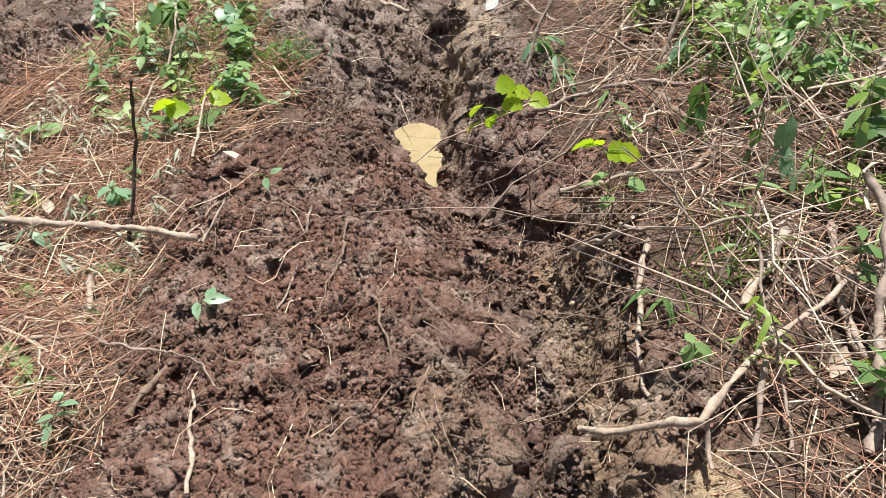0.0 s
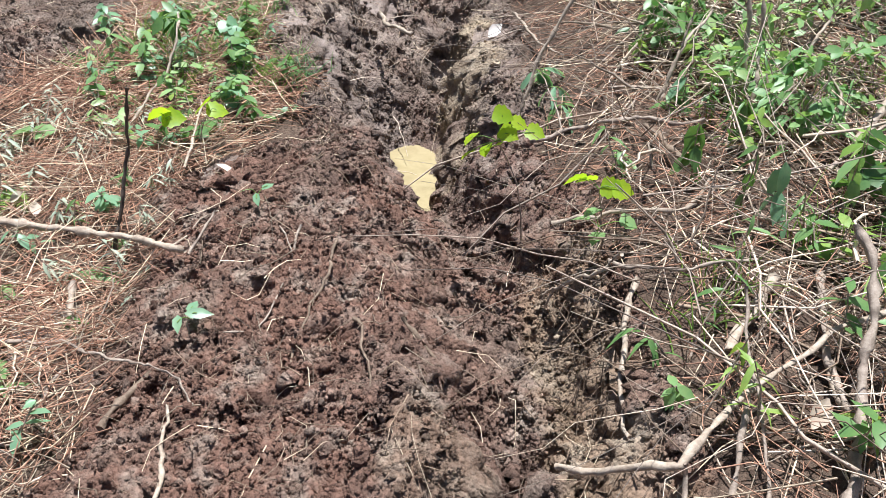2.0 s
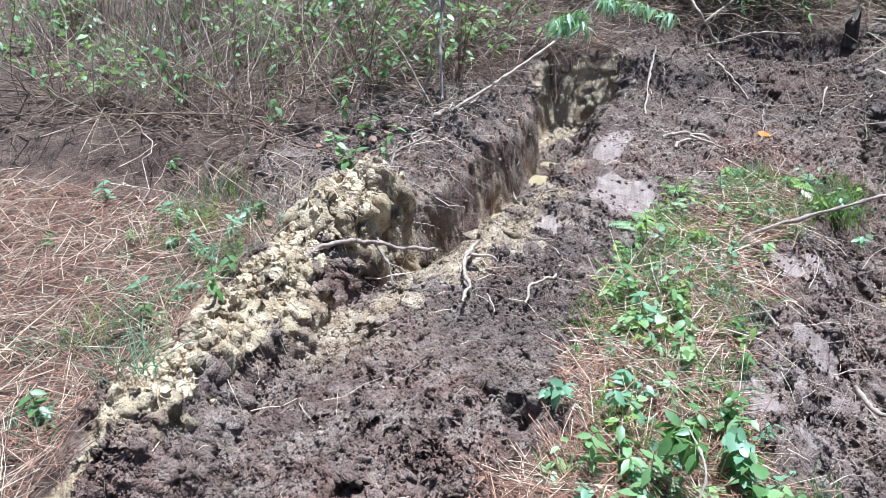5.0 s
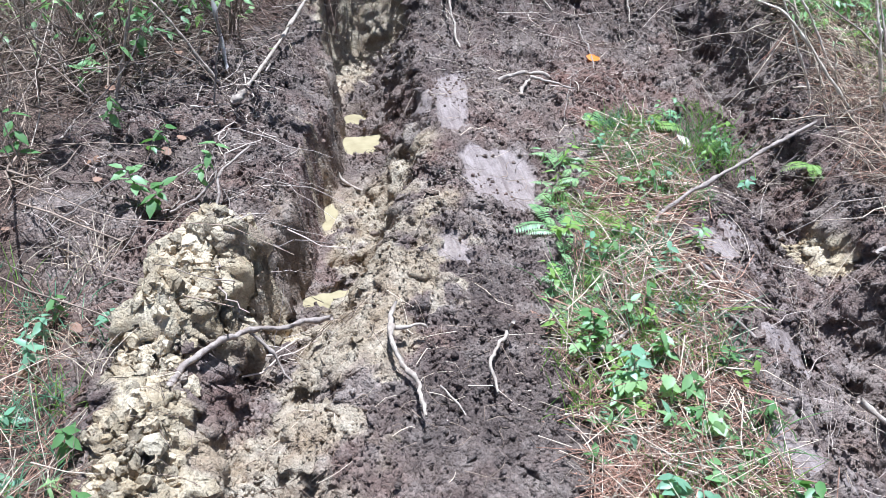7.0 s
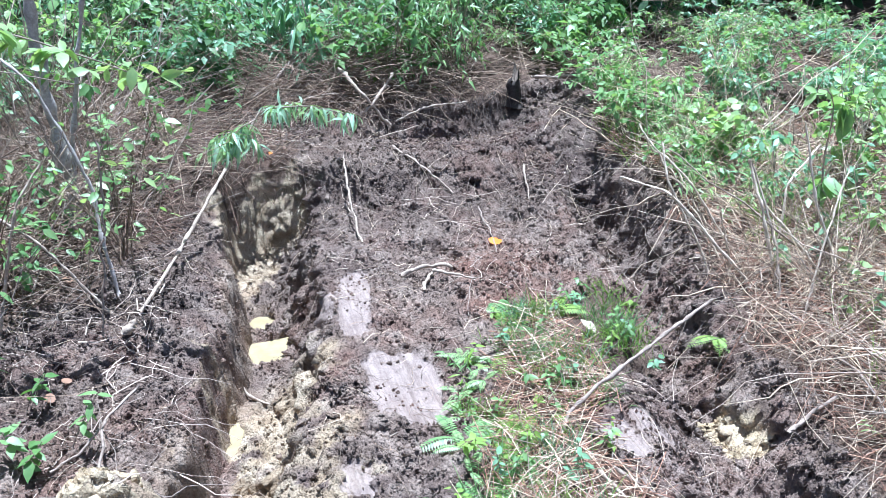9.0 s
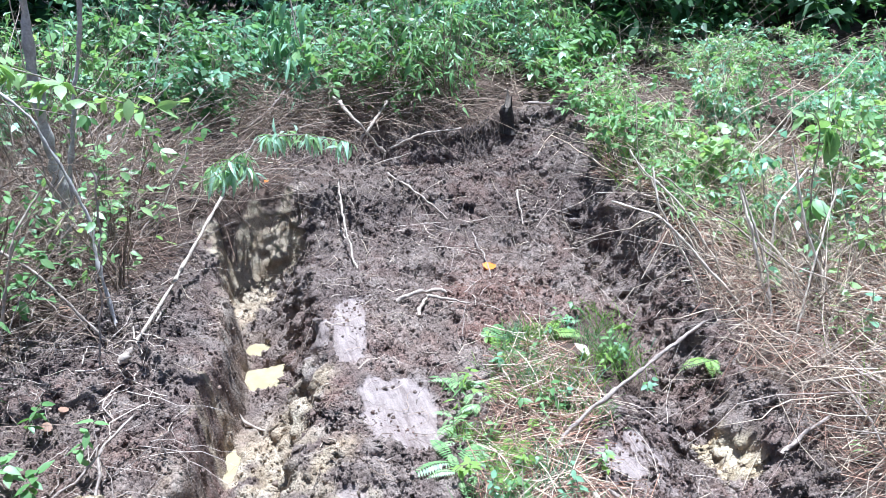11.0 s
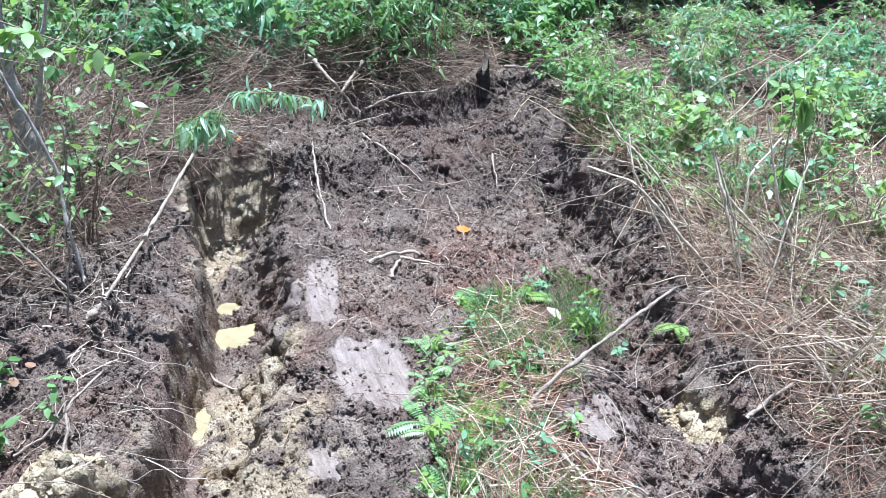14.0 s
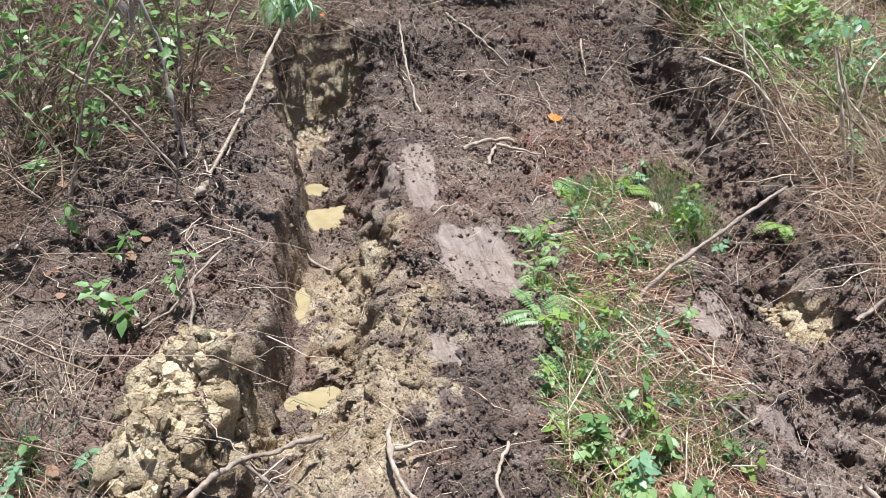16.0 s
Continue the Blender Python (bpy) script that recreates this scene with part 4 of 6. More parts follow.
# bushes on the bank beside the near rut
for i, (x, y, h, w) in enumerate([(1.35, 3.2, .75, .4), (1.75, 3.9, .95, .5), (1.3, 4.3, .8, .45), (2.2, 3.3, 1.0, .5), (1.9, 4.9, 1.1, .5), (2.5, 4.3, 1.2, .6), (1.15, 2.55, .45, .35), (1.5, 2.1, .4, .4), (1.45, 5.5, .9, .45), (1.2, 6.2, .8, .4), (1.3, 6.9, .7, .4), (1.0, 4.1, .7, .35), (1.5, 4.7, 1.0, .4), (1.7, 6.2, 1.0, .5), (2.3, 5.6, 1.2, .6), (3.0, 5.0, 1.3, .6), (2.9, 3.6, 1.2, .6), (.95, 3.3, .45, .3), (1.05, 3.7, .5, .3), (.85, 4.5, .45, .3), (1.1, 2.9, .4, .3)]):
    shrub("shrub", "light green leafy bush growing among dead stems", (x, y), h, w, 8, 6, (OVATE, LOBED, OVAL)[i % 3], (.03, .075), (SUNNY, BRIGHT, GREEN, SUNNY, COOL)[i % 5], (TWIG, PALE_TWIG)[i % 2], 100 + i)
# bushes and weeds past the right bank, cooler green
for i in range(66):
    x, y = .95 + 3.4 * rng.uniform(), 6.0 + 3.7 * rng.uniform()
    shrub("shrub", "green leafy weeds and young bushes on the far bank", (x, y), rng.uniform(.35, .8), rng.uniform(.3, .55), 7, 9, PLAIN if i % 3 else SLIM, (.03, .08), (SUNNY, BRIGHT, COOL)[i % 3], DRY_GRASS, 140 + i)
# behind the dug end and over the left bank
for i in range(104):
    x, y = -3.6 + 5.6 * rng.uniform(), 9.0 + 3.0 * rng.uniform()
    if i > 79:
        x, y = -6.5 + 4.5 * rng.uniform(), 8.8 + 2.6 * rng.uniform()
    # every fifth bush takes the shade-darkened green, for depth
    shrub("shrub", "dense green undergrowth behind the dug end", (x, y), rng.uniform(.6, 1.5), rng.uniform(.4, .8), 8, 9, SLIM if i % 2 else PLAIN, (.05, .12), (COOL, GREEN, COOL, BRIGHT, SHADED_GREEN)[i % 5], (TWIG, ROOT)[i % 2], 1180 + i, 5, "shrub", (0, 0), .3)
for i in range(38):
    x, y = -4.8 + (2.0 if i % 2 else 2.7) * rng.uniform(), 6.5 + 2.6 * rng.uniform()
    if i > 17:
        x, y = -6.0 + 2.7 * rng.uniform(), 5.4 + 3.2 * rng.uniform()
    shrub("shrub", "bramble with green leaves on thin brown stems", (x, y), rng.uniform(.5, 1.2), rng.uniform(.4, .7), 9, 2, (OVATE, OVAL)[i % 2], (.035, .085), (BRIGHT, GREEN, SUNNY)[i % 3], (ROOT, TWIG)[i % 2], 220 + i)
# undergrowth under the trees, with deep shade put into its leaf colour
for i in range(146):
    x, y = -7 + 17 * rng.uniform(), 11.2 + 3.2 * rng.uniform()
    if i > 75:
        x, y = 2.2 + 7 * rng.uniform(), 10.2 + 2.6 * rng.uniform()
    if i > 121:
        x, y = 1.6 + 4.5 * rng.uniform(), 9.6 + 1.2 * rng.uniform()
    shrub("shrub", "undergrowth under the trees, leaf colour darkened for the shade", (x, y), rng.uniform(1.0, 2.4), rng.uniform(.6, 1.2), 8, 6, PLAIN, (.12, .22), SHADED_GREEN, BARK, 260 + i, 6)


def tree(place, height, girth, seed, leafy=1400):
    r = np.random.default_rng(seed)
    x, y = place
    z = float(ground_z(x, y)) - .05
    thing = tagged(group_of("tree", (x, y, z)), "slender woodland tree with a rough grey-brown trunk", "tree")
    lean = r.normal(0, .03 * height, 2)
    n = 12
    s = np.linspace(0, 1, n)
    c = np.stack([lean[0] * s, lean[1] * s, height * s], 1) + np.cumsum(r.normal(0, .012, (n, 3)), 0) * s[:, None]
    rad = girth * (1.05 - .85 * s) * (1 + .35 * np.exp(-s * 30))
    V, F = tubes(c[None], rad[None], 9)
    part("trunk", mesh_of("trunk", V, F, BARK), thing)
    k = 26
    at = r.uniform(.42, .98, k) * (n - 1)
    i = np.minimum(at.astype(int), n - 2)
    f = (at - i)[:, None]
    b = c[i] * (1 - f) + c[i + 1] * f
    yaw, L = r.uniform(0, 6.3, k), height * r.uniform(.12, .3, k)
    q = np.linspace(0, 1, 6)
    B = b[:, None] + L[:, None, None] * np.stack([np.cos(yaw)[:, None] * q, np.sin(yaw)[:, None] * q, r.uniform(.1, .7, k)[:, None] * q], -1)
    V, F = tubes(B, np.full((k, 6), girth * .22) * np.linspace(1, .2, 6), 4, False)
    limbs = part("limbs", mesh_of("limbs", V, F, BARK), thing)
    p = B[r.integers(0, k, leafy), r.integers(2, 6, leafy)] + r.normal(0, .05 * height, (leafy, 3))
    V, F = many(PLAIN[0], PLAIN[1], p, turns(r.uniform(0, 6.3, leafy), r.normal(.3, .5, leafy), r.normal(0, .6, leafy)), r.uniform(.25, .46, leafy))
    # odd seeds take the shade-darkened green, the others plain green
    tagged(part("crown", mesh_of("crown", V, F, SHADED_GREEN if seed % 2 else GREEN), thing), kind="stuff")


for i, (x, y, h, g) in enumerate([(-6.5, 12.8, 7, .09), (-5.0, 14.0, 8, .11), (-3.4, 13.2, 7, .07), (-2.0, 14.6, 8, .12), (-.6, 13.4, 7, .06), (.6, 15.0, 8, .12), (2.1, 13.9, 7, .08), (3.5, 14.8, 8, .13), (4.9, 13.6, 7, .09), (6.4, 14.8, 8, .12), (8.2, 14.0, 8, .1), (-8.4, 14.5, 8, .12)]):
    tree((x, y), h, g, 300 + i, 560)
# far woods
for i in range(26):
    a = radians(-75 + 150 * i / 25)
    d = rng.uniform(17, 26)
    tree((d * math.sin(a), d * math.cos(a)), rng.uniform(9, 13), rng.uniform(.1, .2), 340 + i, 220)

# ---- sticks, roots and branches, each lying where it was dropped ----
STICKS = {"branch": "branch", "stake": "stick", "stalk": "stalk", "peg": "stick", "root": "root", "twig": "twig", "bark_piece": "bark", "stem": "stem", "bark_strip": "bark",
          "pole": "pole", "stick": "stick", "stump_piece": "wood", "dead_branch": "branch", "sapling": "sapling"}
stick_count = [0]


def stick(name, label, points, mat, thick, thin, wobble):
    """A crooked, tapering stick with knots and broken ends."""
    stick_count[0] += 1
    r = np.random.default_rng(900 + stick_count[0])
    p = np.array(points, float)
    length = np.linalg.norm(np.diff(p, axis=0), axis=1).sum()
    n = int(np.clip(length / .02, 8, 40))
    c = bent(p, n, r, wobble * (2.4 if name in ("root", "branch", "twig") else 1.6))
    slim = .78 if name in ("root", "branch", "stick") else .9
    rad = slim * np.linspace(thick, thin, n) * (1 + .2 * r.normal(0, 1, n))
    for _ in range(max(1, n // 9)):
        rad[r.integers(1, n - 1)] *= 1.3
    c0 = c[0].copy()
    V, F = tubes((c - c0)[None], rad[None], 8)
    V = V + r.normal(0, thick * .1, V.shape)
    ob = new(name, mesh_of(name, V, F, mat))
    ob.location = c0
    return tagged(ob, label, STICKS[name])


stick("branch", "straight pale dead branch lying on needles and soil", [(-1.313, 2.14, 0.19), (-1.053, 2.115, 0.18), (-0.841, 2.075, 0.185), (-0.63, 1.935, 0.245)], PALE_TWIG, 0.014, 0.011, 0.001)
stick("stake", "thin dark bare stalk leaning over the needles", [(-0.894, 2.082, 0.116), (-0.834, 2.174, 0.387), (-0.783, 2.141, 0.608)], DARK_TWIG, 0.007, 0.004, 0.003)
stick("stalk", "pale bent stalk of a wilted plant", [(-1.062, 2.755, 0.186), (-0.983, 3.014, 0.278), (-0.957, 3.129, 0.398), (-1.006, 3.287, 0.404)], PALE_TWIG, 0.005, 0.004, 0.003)
stick("stalk", "short pale stalk standing in the needles", [(-0.78, 2.468, 0.193), (-0.806, 2.806, 0.267)], PALE_TWIG, 0.006, 0.004, 0.003)
stick("peg", "broken pale stub sticking out of the needles", [(-0.886, 1.734, 0.093), (-0.904, 1.798, 0.138), (-0.934, 1.885, 0.173)], PALE_TWIG, 0.011, 0.01, 0.003)
stick("root", "thin bent root lying on the heap of soil", [(-1.061, 1.676, 0.134), (-0.858, 1.649, 0.16), (-0.769, 1.582, 0.2), (-0.636, 1.52, 0.226), (-0.531, 1.453, 0.272), (-0.487, 1.415, 0.247), (-0.46, 1.375, 0.228)], TWIG, 0.006, 0.003, 0.003)
stick("root", "grey root among the needles", [(-1.048, 1.68, 0.137), (-0.963, 1.676, 0.126), (-0.852, 1.639, 0.141)], TWIG, 0.009, 0.006, 0.003)
stick("twig", "grey twig at the edge of the soil", [(-0.852, 1.412, 0.147), (-0.842, 1.533, 0.151), (-0.835, 1.616, 0.144)], TWIG, 0.006, 0.004, 0.003)
stick("twig", "short pale twig at the edge of the soil", [(-0.864, 1.433, 0.136), (-0.763, 1.362, 0.133)], PALE_TWIG, 0.006, 0.004, 0.003)
stick("bark_piece", "piece of brown bark on the soil", [(-0.654, 1.343, 0.201), (-0.638, 1.414, 0.198), (-0.606, 1.504, 0.205)], ROOT, 0.010, 0.008, 0.003)
stick("twig", "pale twig lying on the soil", [(-0.462, 1.101, 0.247), (-0.483, 1.238, 0.248), (-0.506, 1.364, 0.241)], PALE_TWIG, 0.006, 0.004, 0.003)
stick("root", "thin root on the brown heap", [(-0.348, 2.041, 0.251), (-0.339, 1.909, 0.238), (-0.344, 1.709, 0.254), (-0.37, 1.651, 0.229), (-0.451, 1.62, 0.234)], TWIG, 0.004, 0.002, 0.003)
stick("root", "thin root on the brown heap", [(-0.377, 2.036, 0.272), (-0.357, 1.969, 0.259), (-0.34, 1.909, 0.247)], TWIG, 0.003, 0.002, 0.003)
stick("root", "reddish root pressed along the heap", [(-0.23, 2.066, 0.245), (-0.235, 1.915, 0.238), (-0.256, 1.759, 0.235), (-0.278, 1.665, 0.213), (-0.293, 1.517, 0.202)], ROOT, 0.005, 0.003, 0.003)
stick("root", "fibrous root on the rim of the rut", [(-0.144, 1.698, 0.227), (-0.107, 1.55, 0.242), (-0.083, 1.438, 0.245)], ROOT, 0.005, 0.003, 0.003)
stick("twig", "thin twig leaning on the branch end", [(-0.63, 1.949, 0.224), (-0.6, 2.001, 0.264), (-0.579, 2.092, 0.265)], TWIG, 0.004, 0.003, 0.003)
stick("root", "root end sticking out of the rut", [(0.081, 1.942, 0.013), (0.165, 1.889, 0.002), (0.244, 1.895, -0.063)], ROOT, 0.008, 0.006, 0.003)
stick("root", "root crossing the rut slope", [(-0.033, 1.7, 0.23), (0.033, 1.645, 0.181), (0.084, 1.603, 0.073)], ROOT, 0.006, 0.004, 0.003)
stick("twig", "pale bent twig hanging over the rut", [(0.497, 1.821, 0.361), (0.473, 1.845, 0.296), (0.392, 1.966, 0.14), (0.342, 2.059, 0.025)], PALE_TWIG, 0.006, 0.004, 0.003)
stick("twig", "pale thin twig hanging over the rut", [(0.375, 1.991, 0.096), (0.34, 2.034, -0.03), (0.285, 1.966, -0.064)], PALE_TWIG, 0.004, 0.002, 0.003)
stick("branch", "forked grey branch lying over the rut edge", [(0.318, 1.305, 0.156), (0.429, 1.223, 0.259), (0.538, 1.187, 0.321), (0.653, 1.334, 0.319), (0.731, 1.402, 0.334), (0.949, 1.542, 0.374), (1.061, 1.57, 0.404)], PALE_TWIG, 0.009, 0.008, 0.003)
stick("branch", "grey fork of a dead branch", [(0.543, 1.196, 0.316), (0.543, 1.18, 0.273), (0.534, 1.134, 0.248)], TWIG, 0.007, 0.005, 0.003)
stick("stem", "thick bowed grey stem standing in the brush", [(0.837, 1.121, 0.282), (0.919, 1.358, 0.373), (0.96, 1.5, 0.494), (0.966, 1.577, 0.554), (0.94, 1.633, 0.578)], TWIG, 0.013, 0.01, 0.003)
stick("branch", "thick grey limb lying in the brush", [(1.216, 2.299, 0.392), (1.458, 2.604, 0.444)], TWIG, 0.017, 0.015, 0.003)
stick("branch", "grey branch lying across the brush", [(0.339, 2.681, 0.214), (0.461, 2.693, 0.244), (0.612, 2.627, 0.325), (0.859, 2.535, 0.365)], TWIG, 0.011, 0.007, 0.003)
stick("bark_strip", "pale peeling root hanging down the rut edge", [(0.556, 1.848, 0.256), (0.517, 1.727, 0.223), (0.481, 1.5, 0.177), (0.467, 1.366, 0.182)], PALE_TWIG, 0.009, 0.006, 0.003)
stick("branch", "broken pale limb in the brush", [(0.866, 1.781, 0.337), (0.801, 1.669, 0.311), (0.712, 1.555, 0.293)], PALE_TWIG, 0.017, 0.013, 0.003)
stick("branch", "pale branch lying in the brush", [(0.372, 2.133, 0.244), (0.539, 2.079, 0.313), (0.719, 2.03, 0.37)], PALE_TWIG, 0.008, 0.005, 0.003)
stick("branch", "arched grey stem over the brush", [(0.482, 1.864, 0.304), (0.606, 1.782, 0.334), (0.79, 1.752, 0.398)], TWIG, 0.006, 0.004, 0.003)
stick("branch", "thick brown stick among needles", [(0.697, 2.587, 0.328), (0.727, 2.416, 0.339), (0.782, 2.305, 0.335)], ROOT, 0.014, 0.012, 0.003)
stick("stem", "grey stem lying in the brush", [(1.007, 1.841, 0.317), (0.914, 1.529, 0.31), (0.913, 1.322, 0.313)], TWIG, 0.01, 0.008, 0.003)
stick("stem", "pale stem lying in the brush", [(0.916, 1.488, 0.297), (0.908, 1.397, 0.301), (0.911, 1.252, 0.308)], PALE_TWIG, 0.01, 0.008, 0.003)
stick("stem", "thin dead stem standing in the brush", [(0.638, 1.18, 0.246), (0.675, 1.291, 0.301), (0.692, 1.355, 0.348)], TWIG, 0.006, 0.005, 0.003)
stick("stem", "thin dead stem standing in the brush", [(0.705, 1.155, 0.265), (0.718, 1.282, 0.313), (0.709, 1.417, 0.369), (0.724, 1.573, 0.457)], TWIG, 0.005, 0.004, 0.003)
stick("stem", "pale stem leaning over the brush", [(0.768, 2.809, 0.293), (0.836, 2.877, 0.472), (0.961, 3.007, 0.566)], PALE_TWIG, 0.006, 0.005, 0.003)
stick("stem", "pale stem leaning over the brush", [(1.165, 2.725, 0.347), (1.268, 2.873, 0.487), (1.347, 2.957, 0.576)], PALE_TWIG, 0.006, 0.005, 0.003)
stick("stem", "dry bent stem beside the rut", [(0.328, 3.902, 0.216), (0.414, 3.465, 0.245), (0.496, 3.342, 0.25)], PALE_TWIG, 0.007, 0.005, 0.003)
stick("pole", "long pale leaning sapling pole with wilted leaves at its top", [(-2.30, 6.262, 0.388), (-2.274, 6.30, 0.396), (-2.07, 6.80, 0.455), (-1.86, 7.36, 0.53), (-1.694, 7.749, 0.60), (-1.60, 7.82, 0.70), (-1.50, 7.86, 0.84)], PALE_TWIG, 0.0115, 0.008, 0.002)
stick("stick", "pale stick leaning against the dug bank", [(-1.056, 6.942, 0.245), (-1.06, 7.25, 0.37), (-1.006, 7.677, 0.58)], PALE_TWIG, 0.009, 0.008, 0.004)
stick("stick", "grey dead stick lying slanted over the strip", [(-0.70, 5.0, 0.17), (-0.655, 5.075, 0.20), (-0.58, 5.13, 0.26), (-0.25, 5.25, 0.36), (0.238, 5.395, 0.508)], TWIG, 0.012, 0.01, 0.003)
stick("root", "thick crooked pale root on dark soil", [(-1.852, 4.585, 0.308), (-1.886, 4.449, 0.296), (-1.867, 4.313, 0.278), (-1.818, 4.231, 0.277), (-1.836, 4.081, 0.277)], PALE_TWIG, 0.012, 0.009, 0.003)
stick("root", "side stub of the crooked root", [(-1.871, 4.488, 0.298), (-1.812, 4.478, 0.295), (-1.739, 4.501, 0.272)], PALE_TWIG, 0.008, 0.006, 0.003)
stick("root", "crooked pale root sticking out of dark soil", [(-1.46, 4.425, 0.325), (-1.474, 4.444, 0.260), (-1.53, 4.37, 0.275), (-1.572, 4.288, 0.275), (-1.585, 4.154, 0.265)], PALE_TWIG, 0.010, 0.006, 0.003)
stick("branch", "grey crooked branch bridging the trench", [(-2.60, 4.36, 0.25), (-2.551, 4.42, 0.275), (-2.46, 4.52, 0.27), (-2.347, 4.621, 0.232), (-2.22, 4.66, 0.19), (-2.13, 4.69, 0.185), (-2.054, 4.68, 0.20)], TWIG, 0.014, 0.010, 0.003)
stick("branch", "thin fork of the crooked branch", [(-2.347, 4.621, 0.225), (-2.26, 4.58, 0.14), (-2.22, 4.50, 0.07)], TWIG, 0.007, 0.005, 0.003)
stick("root", "thin pale twig standing at the trench wall", [(-2.285, 4.993, 0.036), (-2.243, 5.151, 0.05), (-2.205, 5.255, 0.09)], PALE_TWIG, 0.004, 0.002, 0.003)
stick("root", "curved root in the bottom of the trench", [(-1.858, 6.407, 0.058), (-1.878, 6.25, -0.035), (-1.855, 6.222, -0.141), (-1.757, 6.135, -0.175)], PALE_TWIG, 0.011, 0.008, 0.003)
stick("root", "stub of a thick root in the clay", [(-1.772, 5.626, -0.098), (-1.682, 5.395, 0.089), (-1.633, 5.159, 0.282)], ROOT, 0.015, 0.012, 0.003)
stick("root", "pale broken roots on the dug floor", [(-0.954, 6.485, 0.283), (-0.849, 6.459, 0.321), (-0.663, 6.481, 0.296)], PALE_TWIG, 0.014, 0.012, 0.003)
stick("root", "pale broken root on the dug floor", [(-0.799, 6.414, 0.325), (-0.713, 6.334, 0.321), (-0.59, 6.272, 0.300)], PALE_TWIG, 0.01, 0.006, 0.003)
stick("root", "pale stub of a broken root", [(-0.758, 6.491, 0.297), (-0.853, 6.342, 0.300), (-0.894, 6.257, 0.293)], PALE_TWIG, 0.013, 0.012, 0.003)
stick("root", "brown root standing in the mud", [(-1.46, 6.092, 0.061), (-1.441, 6.121, 0.172), (-1.383, 6.255, 0.218)], ROOT, 0.01, 0.006, 0.003)
stick("root", "brown root in the mud", [(-1.53, 6.716, -0.163), (-1.449, 6.584, -0.045), (-1.399, 6.307, 0.151)], ROOT, 0.009, 0.006, 0.003)
stick("root", "pale root on the mud", [(-1.504, 4.99, 0.226), (-1.444, 5.137, 0.260), (-1.35, 5.143, 0.295)], PALE_TWIG, 0.006, 0.004, 0.003)
stick("stick", "pale stick on the dug bank", [(-0.596, 7.986, 0.487), (-0.465, 7.674, 0.429), (-0.318, 7.508, 0.293)], PALE_TWIG, 0.011, 0.007, 0.003)
stick("branch", "grey forked twig on the bank", [(-2.457, 5.186, 0.295), (-2.442, 5.291, 0.378), (-2.432, 5.404, 0.411), (-2.308, 5.531, 0.448)], TWIG, 0.009, 0.006, 0.003)
stick("branch", "thin grey twig on the bank", [(-2.625, 5.285, 0.309), (-2.5, 5.299, 0.36), (-2.436, 5.406, 0.41)], TWIG, 0.006, 0.005, 0.003)
stick("stump_piece", "short pale cut piece of wood", [(-2.375, 6.081, 0.39), (-2.296, 6.113, 0.429)], PALE_TWIG, 0.022, 0.017, 0.003)
stick("stick", "brown stick on the grassy strip", [(-1.294, 4.251, 0.221), (-1.122, 4.372, 0.213), (-0.952, 4.461, 0.226), (-0.771, 4.526, 0.224)], TWIG, 0.009, 0.006, 0.003)
stick("stick", "pale broken stem on the strip", [(-0.647, 4.757, 0.252), (-0.621, 4.543, 0.243), (-0.526, 4.398, 0.16)], PALE_TWIG, 0.009, 0.007, 0.003)
stick("stick", "pale stem lying on the grass", [(-0.658, 5.787, 0.278), (-0.667, 5.46, 0.257), (-0.594, 5.197, 0.209)], DRY_GRASS, 0.006, 0.004, 0.003)
stick("root", "pale root on smeared mud", [(-1.554, 4.919, 0.231), (-1.492, 5.072, 0.269), (-1.45, 5.154, 0.286)], PALE_TWIG, 0.006, 0.004, 0.003)
stick("root", "thin pale root on the dark soil", [(-1.753, 4.247, 0.228), (-1.718, 4.154, 0.246), (-1.696, 4.092, 0.235)], PALE_TWIG, 0.005, 0.003, 0.003)
stick("stick", "grey stick lying on the bank", [(0.226, 4.762, 0.214), (0.352, 4.78, 0.273), (0.466, 4.783, 0.333)], TWIG, 0.013, 0.01, 0.003)
stick("root", "twig stuck in the dug floor", [(-0.263, 7.168, 0.302), (-0.288, 6.898, 0.285), (-0.329, 6.648, 0.255)], TWIG, 0.006, 0.004, 0.003)
stick("root", "pale root end in the dug bank", [(0.21, 7.571, 0.415), (0.176, 7.433, 0.347), (0.149, 7.285, 0.285)], PALE_TWIG, 0.009, 0.004, 0.003)
stick("dead_branch", "pale broken branch on the brush heap", [(-0.777, 8.859, 0.829), (-0.673, 8.572, 0.71), (-0.469, 8.542, 0.453)], PALE_TWIG, 0.016, 0.01, 0.003)
stick("dead_branch", "pale broken branch on the brush heap", [(-0.365, 8.83, 0.773), (-0.593, 8.554, 0.622), (-0.66, 8.554, 0.563)], PALE_TWIG, 0.014, 0.01, 0.003)
stick("dead_branch", "grey dead limb leaning on the bank", [(-1.096, 8.981, 0.895), (-1.294, 8.857, 0.746), (-1.465, 8.915, 0.614)], TWIG, 0.018, 0.012, 0.003)
stick("dead_branch", "grey log lying in the weeds", [(0.712, 8.632, 0.715), (1.01, 8.539, 0.726), (1.3, 8.435, 0.763)], TWIG, 0.013, 0.01, 0.003)
stick("dead_branch", "pale limb across the brush heap", [(-0.423, 8.549, 0.478), (-0.186, 8.593, 0.556), (0.179, 8.59, 0.572)], PALE_TWIG, 0.01, 0.007, 0.003)
stick("sapling", "grey sapling trunk standing on the bank", [(-2.62, 7.5, 0.40), (-2.648, 7.52, 0.92), (-2.672, 7.52, 1.317), (-2.662, 7.52, 1.862), (-2.65, 7.54, 2.5)], GREY_BARK, 0.038, 0.024, 0.006)
